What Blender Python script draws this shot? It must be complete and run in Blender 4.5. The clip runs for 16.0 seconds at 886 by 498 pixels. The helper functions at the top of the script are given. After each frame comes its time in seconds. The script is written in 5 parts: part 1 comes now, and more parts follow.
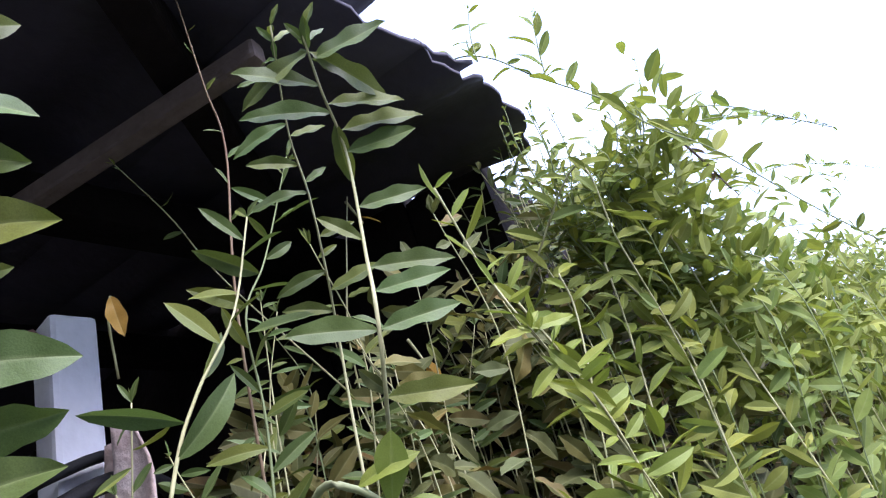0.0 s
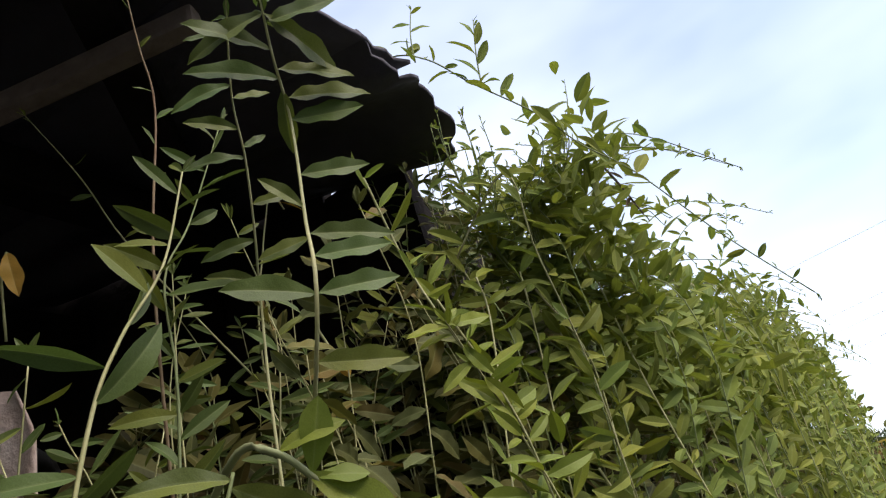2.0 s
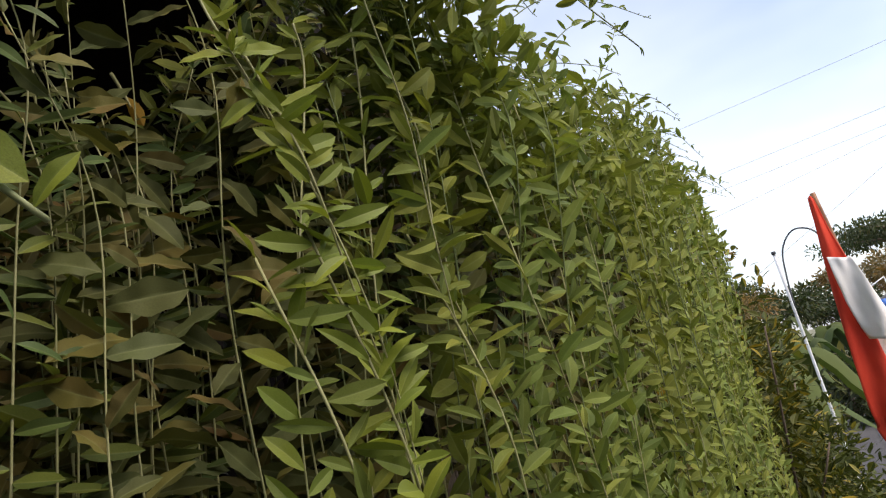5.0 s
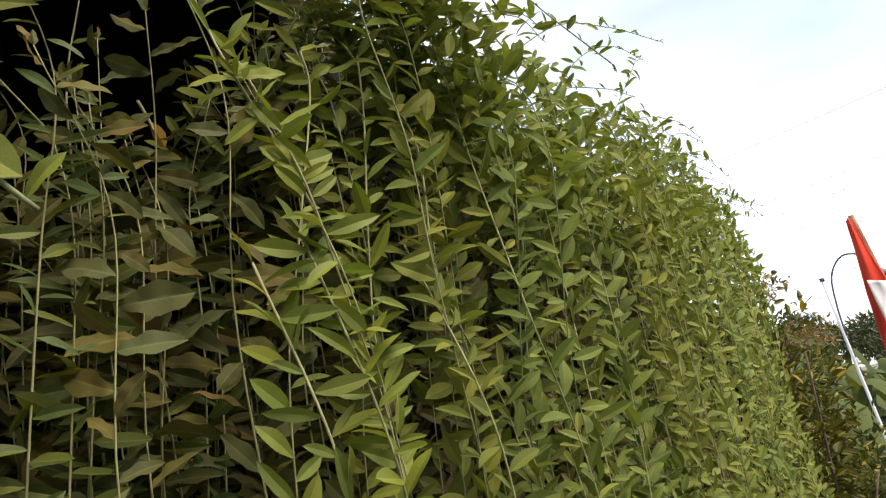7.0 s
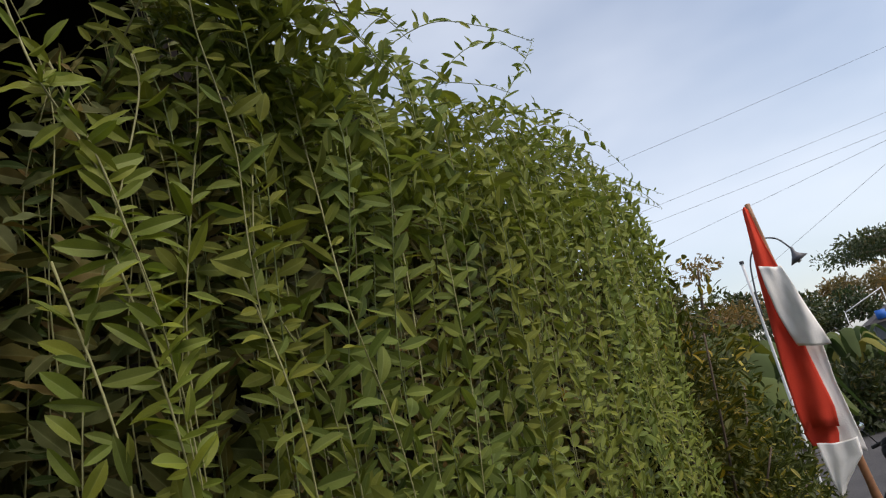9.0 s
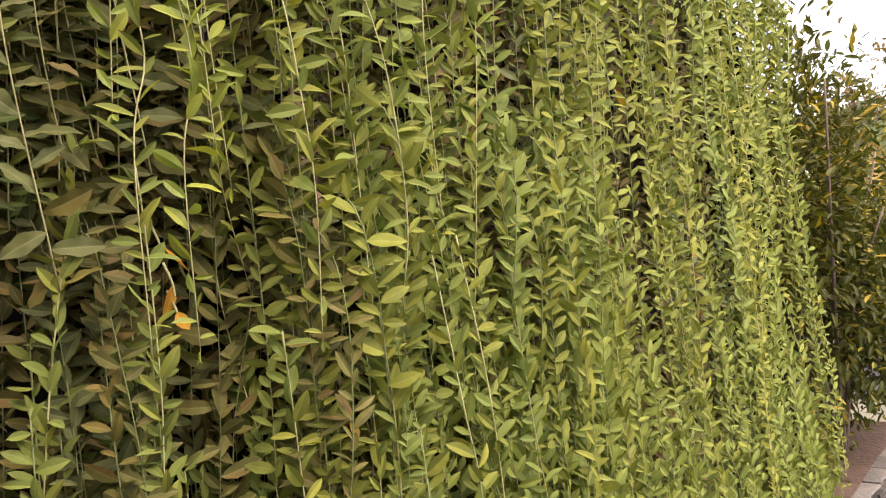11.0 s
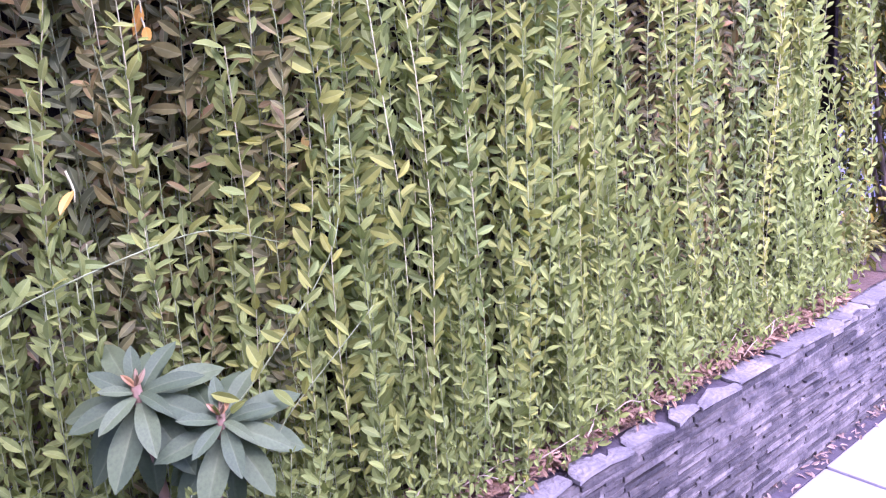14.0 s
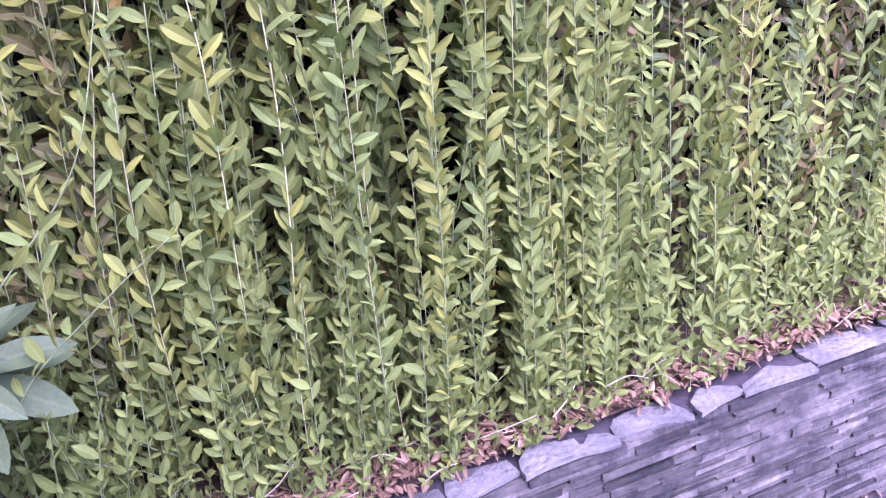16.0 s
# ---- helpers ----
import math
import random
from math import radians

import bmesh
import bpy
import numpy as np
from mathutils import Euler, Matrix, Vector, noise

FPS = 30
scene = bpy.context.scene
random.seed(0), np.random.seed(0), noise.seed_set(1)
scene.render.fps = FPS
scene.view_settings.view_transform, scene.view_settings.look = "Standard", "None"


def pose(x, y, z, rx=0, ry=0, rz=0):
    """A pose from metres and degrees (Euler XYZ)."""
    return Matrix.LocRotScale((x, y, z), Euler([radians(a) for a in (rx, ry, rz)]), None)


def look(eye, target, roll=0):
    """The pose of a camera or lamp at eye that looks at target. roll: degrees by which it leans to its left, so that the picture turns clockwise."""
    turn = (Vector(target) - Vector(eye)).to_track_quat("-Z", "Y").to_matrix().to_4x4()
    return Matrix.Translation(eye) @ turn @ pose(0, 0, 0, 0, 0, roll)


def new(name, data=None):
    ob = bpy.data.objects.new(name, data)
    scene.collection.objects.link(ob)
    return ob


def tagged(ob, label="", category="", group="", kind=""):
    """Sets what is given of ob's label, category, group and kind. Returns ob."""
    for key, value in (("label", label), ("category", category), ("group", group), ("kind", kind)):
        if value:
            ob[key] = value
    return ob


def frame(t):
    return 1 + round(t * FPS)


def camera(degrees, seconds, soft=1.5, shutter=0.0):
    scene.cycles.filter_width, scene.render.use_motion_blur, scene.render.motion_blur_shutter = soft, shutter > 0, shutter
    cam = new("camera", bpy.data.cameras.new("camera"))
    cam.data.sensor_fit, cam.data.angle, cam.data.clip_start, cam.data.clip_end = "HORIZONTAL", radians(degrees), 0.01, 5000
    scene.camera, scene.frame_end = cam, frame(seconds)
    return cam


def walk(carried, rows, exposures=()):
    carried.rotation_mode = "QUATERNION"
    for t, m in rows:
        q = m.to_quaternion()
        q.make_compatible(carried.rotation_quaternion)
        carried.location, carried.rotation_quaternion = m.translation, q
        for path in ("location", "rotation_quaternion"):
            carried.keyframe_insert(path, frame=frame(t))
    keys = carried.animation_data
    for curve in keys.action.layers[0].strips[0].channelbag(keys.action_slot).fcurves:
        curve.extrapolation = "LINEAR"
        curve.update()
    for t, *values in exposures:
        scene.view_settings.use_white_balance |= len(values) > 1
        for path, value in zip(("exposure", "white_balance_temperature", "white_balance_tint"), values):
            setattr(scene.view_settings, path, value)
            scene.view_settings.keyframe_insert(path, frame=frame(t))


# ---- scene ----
cam = camera(62.0, 16.0, soft=1.2)
PATH = [
    (0, (0.265, -1.372, 2.050), (-0.778, 0.054, 2.988), -19.4),
    (0.5, (0.238, -1.416, 2.048), (-0.721, 0.035, 3.035), -18.6),
    (1, (0.220, -1.427, 2.047), (-0.733, 0.049, 3.003), -19.2),
    (1.5, (0.235, -1.414, 2.046), (-0.704, 0.064, 3.013), -18.4),
    (2, (0.238, -1.383, 2.036), (-0.592, 0.199, 2.935), -17.6),
    (2.5, (0.227, -1.362, 2.021), (-0.575, 0.284, 2.826), -16.6),
    (3, (0.218, -1.329, 2.019), (-0.545, 0.374, 2.738), -17.9),
    (3.5, (0.218, -1.314, 2.010), (-0.577, 0.391, 2.690), -18.0),
    (4, (0.234, -1.287, 1.999), (-0.523, 0.444, 2.654), -17.4),
    (4.5, (0.247, -1.268, 1.978), (-0.564, 0.475, 2.531), -16.5),
    (5, (0.261, -1.249, 1.951), (-0.547, 0.523, 2.402), -14.9),
    (5.2, (0.270, -1.248, 1.943), (-0.566, 0.507, 2.414), -14.2),
    (7.3, (0.349, -1.262, 1.903), (-0.542, 0.424, 2.506), -14.3),
    (7.5, (0.377, -1.270, 1.921), (-0.480, 0.414, 2.576), -15.1),
    (8, (0.422, -1.276, 1.936), (-0.412, 0.380, 2.686), -15.8),
    (8.5, (0.449, -1.246, 1.915), (-0.371, 0.443, 2.604), -16.4),
    (9, (0.491, -1.229, 1.873), (-0.326, 0.533, 2.349), -14.5),
    (9.5, (0.503, -1.214, 1.786), (-0.332, 0.583, 2.056), -12.6),
    (10, (0.542, -1.198, 1.669), (-0.561, 0.453, 1.910), -14.0),
    (10.2, (0.579, -1.184, 1.625), (-0.606, 0.422, 1.748), -11.8),
    (12.3, (0.976, -1.284, 1.550), (-0.451, 0.115, 1.469), -6.2),
    (12.5, (1.001, -1.274, 1.549), (-0.464, 0.081, 1.415), -5.3),
    (13, (1.091, -1.231, 1.535), (-0.417, 0.075, 1.388), -8.2),
    (13.5, (1.150, -1.178, 1.480), (-0.382, 0.068, 1.159), -8.2),
    (14, (1.113, -1.096, 1.435), (-0.450, 0.052, 0.948), -6.3),
    (14.5, (1.028, -0.946, 1.376), (-0.633, 0.048, 0.872), -1.6),
    (15, (1.026, -0.797, 1.361), (-0.620, 0.128, 0.701), -2.4),
    (15.5, (1.018, -0.606, 1.358), (-0.720, 0.104, 0.667), -5.4),
    (16, (1.000, -0.436, 1.332), (-0.749, 0.190, 0.591), -7.0),
]
EXPOSURES = [
    (0.0, 2.15, 5300, 27), (0.4, 1.6, 5900, 18), (1.5, 1.25, 6350, 15), (2.5, 0.78, 6400, 14), (5.0, 0.74, 6600, 14), (7.3, 1.1, 6900, 14), (7.6, 0.95, 6700, 13), (8.0, 0.48, 6500, 12), (9.0, 0.2, 6600, 12), (9.5, 0.34, 6800, 14),
    (10.2, 1.15, 7700, 14), (12.3, 2.76, 5450, 63), (14.0, 2.84, 4980, 71), (16.0, 2.78, 4900, 69),
]
walk(cam, [(t, look(eye, target, roll)) for t, eye, target, roll in PATH], EXPOSURES)

# ---- sky and sun: shaded street at the end of a bright day ----
world = bpy.data.worlds.new("sky")
scene.world = world
world.use_nodes = True
wn, wl = world.node_tree.nodes, world.node_tree.links
sky = wn.new("ShaderNodeTexSky")
sky.sky_type, sky.sun_disc = "NISHITA", False
sky.sun_elevation, sky.sun_rotation = radians(50), radians(93.4)
sky.air_density, sky.dust_density, sky.ozone_density = 1.0, 1.4, 1.0
cloud_co = wn.new("ShaderNodeTexCoord")
cloud_map = wn.new("ShaderNodeMapping")
cloud_map.inputs["Scale"].default_value = (1.0, 1.0, 2.6)
cloud = wn.new("ShaderNodeTexNoise")
cloud.inputs["Scale"].default_value, cloud.inputs["Detail"].default_value = 1.5, 4.0
cloud_ramp = wn.new("ShaderNodeMapRange")
cloud_ramp.inputs["From Min"].default_value, cloud_ramp.inputs["From Max"].default_value = 0.35, 0.75
cloud_ramp.inputs["To Min"].default_value, cloud_ramp.inputs["To Max"].default_value = 0.12, 0.55
cloud_mix = wn.new("ShaderNodeMixRGB")
cloud_mix.inputs["Color2"].default_value = (7.4, 7.8, 8.4, 1)
wl.new(cloud_co.outputs["Generated"], cloud_map.inputs["Vector"])
wl.new(cloud_map.outputs["Vector"], cloud.inputs["Vector"])
wl.new(cloud.outputs["Fac"], cloud_ramp.inputs["Value"])
wl.new(cloud_ramp.outputs["Result"], cloud_mix.inputs["Fac"])
wl.new(sky.outputs["Color"], cloud_mix.inputs["Color1"])
wl.new(cloud_mix.outputs["Color"], wn["Background"].inputs["Color"])
wn["Background"].inputs["Strength"].default_value = 0.132

sun = new("sun", bpy.data.lights.new("sun", "SUN"))
sun.data.energy, sun.data.angle, sun.data.color = 2.2, radians(55), (1.0, 0.9, 0.75)
sun.matrix_world = look((5.1, 0.0, 7.1), (0, 0.3, 1.0))


# ---- materials ----
def material(name, color, rough=0.7, metal=0.0, scale=8.0, spread=0.25, fine=90.0, bump=0.15, second=None, spec=0.4, vary=(0.82, 1.15), laid=False):
    """A surface whose colour drifts at two scales, with a fine relief."""
    m = bpy.data.materials.new(name)
    m.use_nodes = True
    n, l = m.node_tree.nodes, m.node_tree.links
    b = n["Principled BSDF"]
    co, geo = n.new("ShaderNodeTexCoord"), n.new("ShaderNodeNewGeometry")
    where = geo.outputs["Position"] if laid else co.outputs["Object"]
    big, small = n.new("ShaderNodeTexNoise"), n.new("ShaderNodeTexNoise")
    big.inputs["Scale"].default_value, big.inputs["Detail"].default_value = scale, 6
    small.inputs["Scale"].default_value, small.inputs["Detail"].default_value = fine, 3
    l.new(where, big.inputs["Vector"])
    l.new(where, small.inputs["Vector"])
    ramp = n.new("ShaderNodeMapRange")
    ramp.inputs["From Min"].default_value, ramp.inputs["From Max"].default_value = 0.3, 0.7
    l.new(big.outputs["Fac"], ramp.inputs["Value"])
    mix = n.new("ShaderNodeMixRGB")
    second = second or tuple(c * (1 - spread) for c in color)
    mix.inputs["Color1"].default_value, mix.inputs["Color2"].default_value = (*color, 1), (*second, 1)
    l.new(ramp.outputs["Result"], mix.inputs["Fac"])
    grain = n.new("ShaderNodeMapRange")
    grain.inputs["To Min"].default_value, grain.inputs["To Max"].default_value = 1 - spread, 1 + spread
    l.new(small.outputs["Fac"], grain.inputs["Value"])
    rnd = n.new("ShaderNodeObjectInfo")
    shade = n.new("ShaderNodeMapRange")
    shade.inputs["To Min"].default_value, shade.inputs["To Max"].default_value = vary
    if laid:
        both = n.new("ShaderNodeMath")
        both.operation = "ADD"
        one = n.new("ShaderNodeMath")
        one.operation = "FRACT"
        l.new(rnd.outputs["Random"], both.inputs[0])
        l.new(geo.outputs["Random Per Island"], both.inputs[1])
        l.new(both.outputs["Value"], one.inputs[0])
        l.new(one.outputs["Value"], shade.inputs["Value"])
    else:
        l.new(rnd.outputs["Random"], shade.inputs["Value"])
    mul = n.new("ShaderNodeMath")
    mul.operation = "MULTIPLY"
    l.new(grain.outputs["Result"], mul.inputs[0])
    l.new(shade.outputs["Result"], mul.inputs[1])
    vec = n.new("ShaderNodeVectorMath")
    vec.operation = "SCALE"
    l.new(mix.outputs["Color"], vec.inputs[0])
    l.new(mul.outputs["Value"], vec.inputs["Scale"])
    l.new(vec.outputs["Vector"], b.inputs["Base Color"])
    b.inputs["Roughness"].default_value, b.inputs["Metallic"].default_value = rough, metal
    b.inputs["Specular IOR Level"].default_value = spec
    if bump:
        bn = n.new("ShaderNodeBump")
        bn.inputs["Strength"].default_value, bn.inputs["Distance"].default_value = bump, 0.01
        l.new(small.outputs["Fac"], bn.inputs["Height"])
        l.new(bn.outputs["Normal"], b.inputs["Normal"])
    return m


def leaf_material(name, dark, light, tip=None, rough=0.5, clear=0.3, veins=60.0, share=0.12, strands=1.0, shine=0.4, midrib=0.4):
    """Foliage: each leaf has its own green; a share of them are yellower; light passes through."""
    m = bpy.data.materials.new(name)
    m.use_nodes = True
    n, l = m.node_tree.nodes, m.node_tree.links
    b, out = n["Principled BSDF"], n["Material Output"]
    isl, obj = n.new("ShaderNodeNewGeometry"), n.new("ShaderNodeObjectInfo")
    add = n.new("ShaderNodeMath")
    add.operation = "ADD"
    l.new(isl.outputs["Random Per Island"], add.inputs[0])
    l.new(obj.outputs["Random"], add.inputs[1])
    frac = n.new("ShaderNodeMath")
    frac.operation = "FRACT"
    l.new(add.outputs["Value"], frac.inputs[0])
    ramp = n.new("ShaderNodeValToRGB")
    ramp.color_ramp.elements[0].color = (*dark, 1)
    ramp.color_ramp.elements[1].color = (*(tip or light), 1)
    mid = ramp.color_ramp.elements.new(1 - share - 0.08)
    mid.color = (*light, 1)
    l.new(frac.outputs["Value"], ramp.inputs["Fac"])
    co, grain = n.new("ShaderNodeTexCoord"), n.new("ShaderNodeTexNoise")
    grain.inputs["Scale"].default_value, grain.inputs["Detail"].default_value = veins, 3
    l.new(co.outputs["Object"], grain.inputs["Vector"])
    rng = n.new("ShaderNodeMapRange")
    rng.inputs["To Min"].default_value, rng.inputs["To Max"].default_value = 0.7, 1.3
    l.new(grain.outputs["Fac"], rng.inputs["Value"])
    vec = n.new("ShaderNodeVectorMath")
    vec.operation = "SCALE"
    l.new(ramp.outputs["Color"], vec.inputs[0])
    l.new(rng.outputs["Result"], vec.inputs["Scale"])
    tint = n.new("ShaderNodeMixRGB")
    k = strands
    tint.inputs["Color1"].default_value, tint.inputs["Color2"].default_value = (1 + 0.14 * k, 1, 1 - 0.18 * k, 1), (1 - 0.16 * k, 1 - 0.02 * k, 1 + 0.25 * k, 1)
    l.new(obj.outputs["Random"], tint.inputs["Fac"])
    tinted = n.new("ShaderNodeMixRGB")
    tinted.blend_type = "MULTIPLY"
    tinted.inputs["Fac"].default_value = 1.0
    l.new(vec.outputs["Vector"], tinted.inputs["Color1"])
    l.new(tint.outputs["Color"], tinted.inputs["Color2"])
    across, along_ = n.new("ShaderNodeAttribute"), n.new("ShaderNodeAttribute")
    across.attribute_name, along_.attribute_name = "across", "along"
    side = n.new("ShaderNodeMath")
    side.operation = "ABSOLUTE"
    l.new(across.outputs["Fac"], side.inputs[0])
    rib = n.new("ShaderNodeMapRange")
    rib.inputs["From Min"].default_value, rib.inputs["From Max"].default_value = 0.03, 0.16
    rib.inputs["To Min"].default_value, rib.inputs["To Max"].default_value = midrib, 0.0
    l.new(side.outputs["Value"], rib.inputs["Value"])
    slant = n.new("ShaderNodeMath")
    slant.operation = "MULTIPLY_ADD"
    slant.inputs[1].default_value = -0.16
    l.new(side.outputs["Value"], slant.inputs[0])
    l.new(along_.outputs["Fac"], slant.inputs[2])
    wave = n.new("ShaderNodeMath")
    wave.operation = "MULTIPLY"
    wave.inputs[1].default_value = 58.0
    l.new(slant.outputs["Value"], wave.inputs[0])
    vein = n.new("ShaderNodeMath")
    vein.operation = "SINE"
    l.new(wave.outputs["Value"], vein.inputs[0])
    pale = n.new("ShaderNodeMixRGB")
    pale.blend_type = "SCREEN"
    pale.inputs["Color2"].default_value = (0.16, 0.17, 0.08, 1)
    l.new(rib.outputs["Result"], pale.inputs["Fac"])
    l.new(tinted.outputs["Color"], pale.inputs["Color1"])
    l.new(pale.outputs["Color"], b.inputs["Base Color"])
    gloss = n.new("ShaderNodeMapRange")
    gloss.inputs["From Min"].default_value, gloss.inputs["From Max"].default_value = 0.3, 0.7
    gloss.inputs["To Min"].default_value, gloss.inputs["To Max"].default_value = rough - 0.08, rough + 0.1
    l.new(grain.outputs["Fac"], gloss.inputs["Value"])
    l.new(gloss.outputs["Result"], b.inputs["Roughness"])
    b.inputs["Specular IOR Level"].default_value = shine
    relief = n.new("ShaderNodeMath")
    relief.operation = "MULTIPLY_ADD"
    relief.inputs[1].default_value = 0.14
    l.new(vein.outputs["Value"], relief.inputs[0])
    l.new(grain.outputs["Fac"], relief.inputs[2])
    bn = n.new("ShaderNodeBump")
    bn.inputs["Strength"].default_value, bn.inputs["Distance"].default_value = 0.1, 0.003
    l.new(relief.outputs["Value"], bn.inputs["Height"])
    l.new(bn.outputs["Normal"], b.inputs["Normal"])
    tr = n.new("ShaderNodeBsdfTranslucent")
    warm = n.new("ShaderNodeMixRGB")
    warm.blend_type = "MULTIPLY"
    warm.inputs["Fac"].default_value, warm.inputs["Color2"].default_value = 1.0, (1.2, 1.25, 0.7, 1)
    l.new(tinted.outputs["Color"], warm.inputs["Color1"])
    l.new(warm.outputs["Color"], tr.inputs["Color"])
    mix = n.new("ShaderNodeMixShader")
    mix.inputs["Fac"].default_value = clear
    l.new(b.outputs["BSDF"], mix.inputs[1])
    l.new(tr.outputs["BSDF"], mix.inputs[2])
    l.new(mix.outputs["Shader"], out.inputs["Surface"])
    return m


LEAF = leaf_material("vine_leaf", (0.134, 0.168, 0.036), (0.212, 0.248, 0.049), (0.235, 0.265, 0.049), rough=0.55, share=0.03, clear=0.28, strands=0.85, shine=0.1)
# dark green broad leaves, dimmed further in colour for the shed's shade
BIG_LEAF = leaf_material("dimmed_broad_leaf", (0.065, 0.092, 0.021), (0.115, 0.15, 0.034), (0.15, 0.18, 0.035), rough=0.42, clear=0.2, shine=0.18)
YOUNG_LEAF = leaf_material("young_vine_leaf", (0.17, 0.215, 0.032), (0.235, 0.285, 0.042), (0.27, 0.31, 0.042), rough=0.45, share=0.06, clear=0.24, strands=0.5, shine=0.22)
# olive-brown leaves of the shed side, darkened in place of its shade
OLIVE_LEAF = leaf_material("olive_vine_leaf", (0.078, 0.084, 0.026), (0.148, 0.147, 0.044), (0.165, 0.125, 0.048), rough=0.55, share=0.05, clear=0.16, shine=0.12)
# brownish inner leaves, their colour darkened to stand for the shade inside
INNER_LEAF = leaf_material("darkened_inner_leaf", (0.05, 0.054, 0.017), (0.122, 0.116, 0.036), (0.2, 0.135, 0.055), clear=0.12, shine=0.2)
BUSH_LEAF = leaf_material("bush_leaf", (0.028, 0.038, 0.008), (0.08, 0.09, 0.015), (0.3, 0.23, 0.028), share=0.08, clear=0.25, shine=0.15)
GREY_LEAF = leaf_material("thick_grey_leaf", (0.052, 0.077, 0.031), (0.085, 0.116, 0.046), rough=0.55, clear=0.08, veins=25, strands=0.15, shine=0.15, midrib=0.14)
YELLOW_LEAF = leaf_material("yellowed_leaf", (0.45, 0.24, 0.03), (0.55, 0.33, 0.05), clear=0.3)
DRY_LEAF = leaf_material("dry_leaf", (0.095, 0.06, 0.038), (0.19, 0.13, 0.082), (0.29, 0.215, 0.15), rough=0.8, clear=0.1)
FAR_LEAF = leaf_material("far_foliage", (0.02, 0.033, 0.012), (0.05, 0.07, 0.02), (0.14, 0.11, 0.035), veins=3, share=0.08)
BANANA = leaf_material("banana_leaf", (0.018, 0.036, 0.009), (0.042, 0.07, 0.016), (0.16, 0.14, 0.022), veins=6, rough=0.8, shine=0.1)
YELLOW_BANANA = leaf_material("yellow_banana_leaf", (0.4, 0.3, 0.03), (0.5, 0.42, 0.05), (0.5, 0.3, 0.06), veins=6, rough=0.7, clear=0.35)
STEM = material("pale_stem", (0.42, 0.4, 0.2), 0.6, scale=20, spread=0.2, second=(0.29, 0.29, 0.12))
STRAW = material("dry_straw", (0.42, 0.34, 0.22), 0.8, scale=30, spread=0.25)
GREEN_STEM = material("green_stem", (0.2, 0.24, 0.09), 0.6, scale=20, spread=0.2)
BARK = material("bark", (0.16, 0.12, 0.09), 0.9, scale=6, spread=0.35, fine=40, bump=0.5)
RED_STEM = material("reddish_stem", (0.15, 0.085, 0.04), 0.7, scale=30, second=(0.19, 0.14, 0.07))
STONE = material("slate_stone", (0.075, 0.068, 0.053), 0.85, scale=16, spread=0.55, fine=70, bump=0.6, second=(0.02, 0.018, 0.016), vary=(0.35, 2.1), laid=True)
CAP_STONE = material("pale_cap_stone", (0.165, 0.155, 0.13), 0.85, scale=9, spread=0.4, fine=80, bump=0.7, second=(0.09, 0.084, 0.076), vary=(0.75, 1.15), laid=True)
MORTAR = material("dark_mortar", (0.055, 0.047, 0.05), 0.95, scale=12, spread=0.3, fine=60, bump=0.5)
SOIL = material("soil", (0.12, 0.075, 0.05), 0.95, scale=10, spread=0.4, fine=60, bump=0.8)
ASPHALT = material("worn_asphalt", (0.1, 0.094, 0.097), 0.9, scale=1.4, spread=0.3, fine=120, bump=0.4, second=(0.06, 0.057, 0.06))
CONCRETE = material("pale_concrete", (0.23, 0.222, 0.215), 0.85, scale=2.5, spread=0.18, fine=70, bump=0.3)
GROUND = material("dusty_ground", (0.2, 0.17, 0.13), 0.95, scale=0.6, spread=0.3, fine=20, bump=0.5, second=(0.1, 0.13, 0.05))
# wood with the shade of the shed's inside put into its near-black colour
DARK_WOOD = material("shade_dark_wood", (0.014, 0.011, 0.01), 0.95, spec=0.08, scale=6, spread=0.4, fine=50, bump=0.4)
BEAM_WOOD = material("grey_beam_wood", (0.15, 0.115, 0.095), 0.85, scale=9, spread=0.35, fine=60, bump=0.4)
ROOFING = material("dark_roofing", (0.06, 0.054, 0.07), 0.8, scale=5, spread=0.3, fine=40, bump=0.3)
WHITE_PAINT = material("white_paint", (0.75, 0.75, 0.76), 0.6, scale=5, spread=0.08, fine=60, bump=0.15, second=(0.62, 0.61, 0.62))
RUST = material("rusty_iron", (0.09, 0.038, 0.026), 0.85, scale=20, spread=0.4, fine=80, bump=0.4)
SACK = material("stained_sack", (0.3, 0.18, 0.13), 0.9, scale=9, spread=0.3, fine=120, bump=0.4, second=(0.5, 0.42, 0.38))
BLACK_RUBBER = material("black_rubber", (0.01, 0.01, 0.011), 0.75, scale=12, spread=0.2)
RED_CLOTH = material("red_cloth", (0.7, 0.055, 0.022), 0.85, scale=9, spread=0.1, fine=300, bump=0.2, second=(0.58, 0.04, 0.018))
WHITE_CLOTH = material("white_cloth", (0.88, 0.85, 0.82), 0.85, scale=9, spread=0.06, fine=300, bump=0.2)
BAMBOO = material("brown_bamboo", (0.36, 0.17, 0.08), 0.5, scale=9, spread=0.25, fine=60, bump=0.15, second=(0.22, 0.1, 0.05))
LAMP_METAL = material("lamp_metal", (0.1, 0.1, 0.11), 0.5, metal=0.6, scale=9, spread=0.2)
PLASTER = material("grey_plaster", (0.22, 0.23, 0.26), 0.9, scale=1.5, spread=0.2, fine=30, bump=0.3, second=(0.15, 0.155, 0.18))
ROOF_TILE = material("dark_roof_tile", (0.07, 0.06, 0.06), 0.85, scale=3, spread=0.3, fine=25)
BLUE = material("blue_plastic", (0.03, 0.16, 0.6), 0.5, scale=6, spread=0.15)
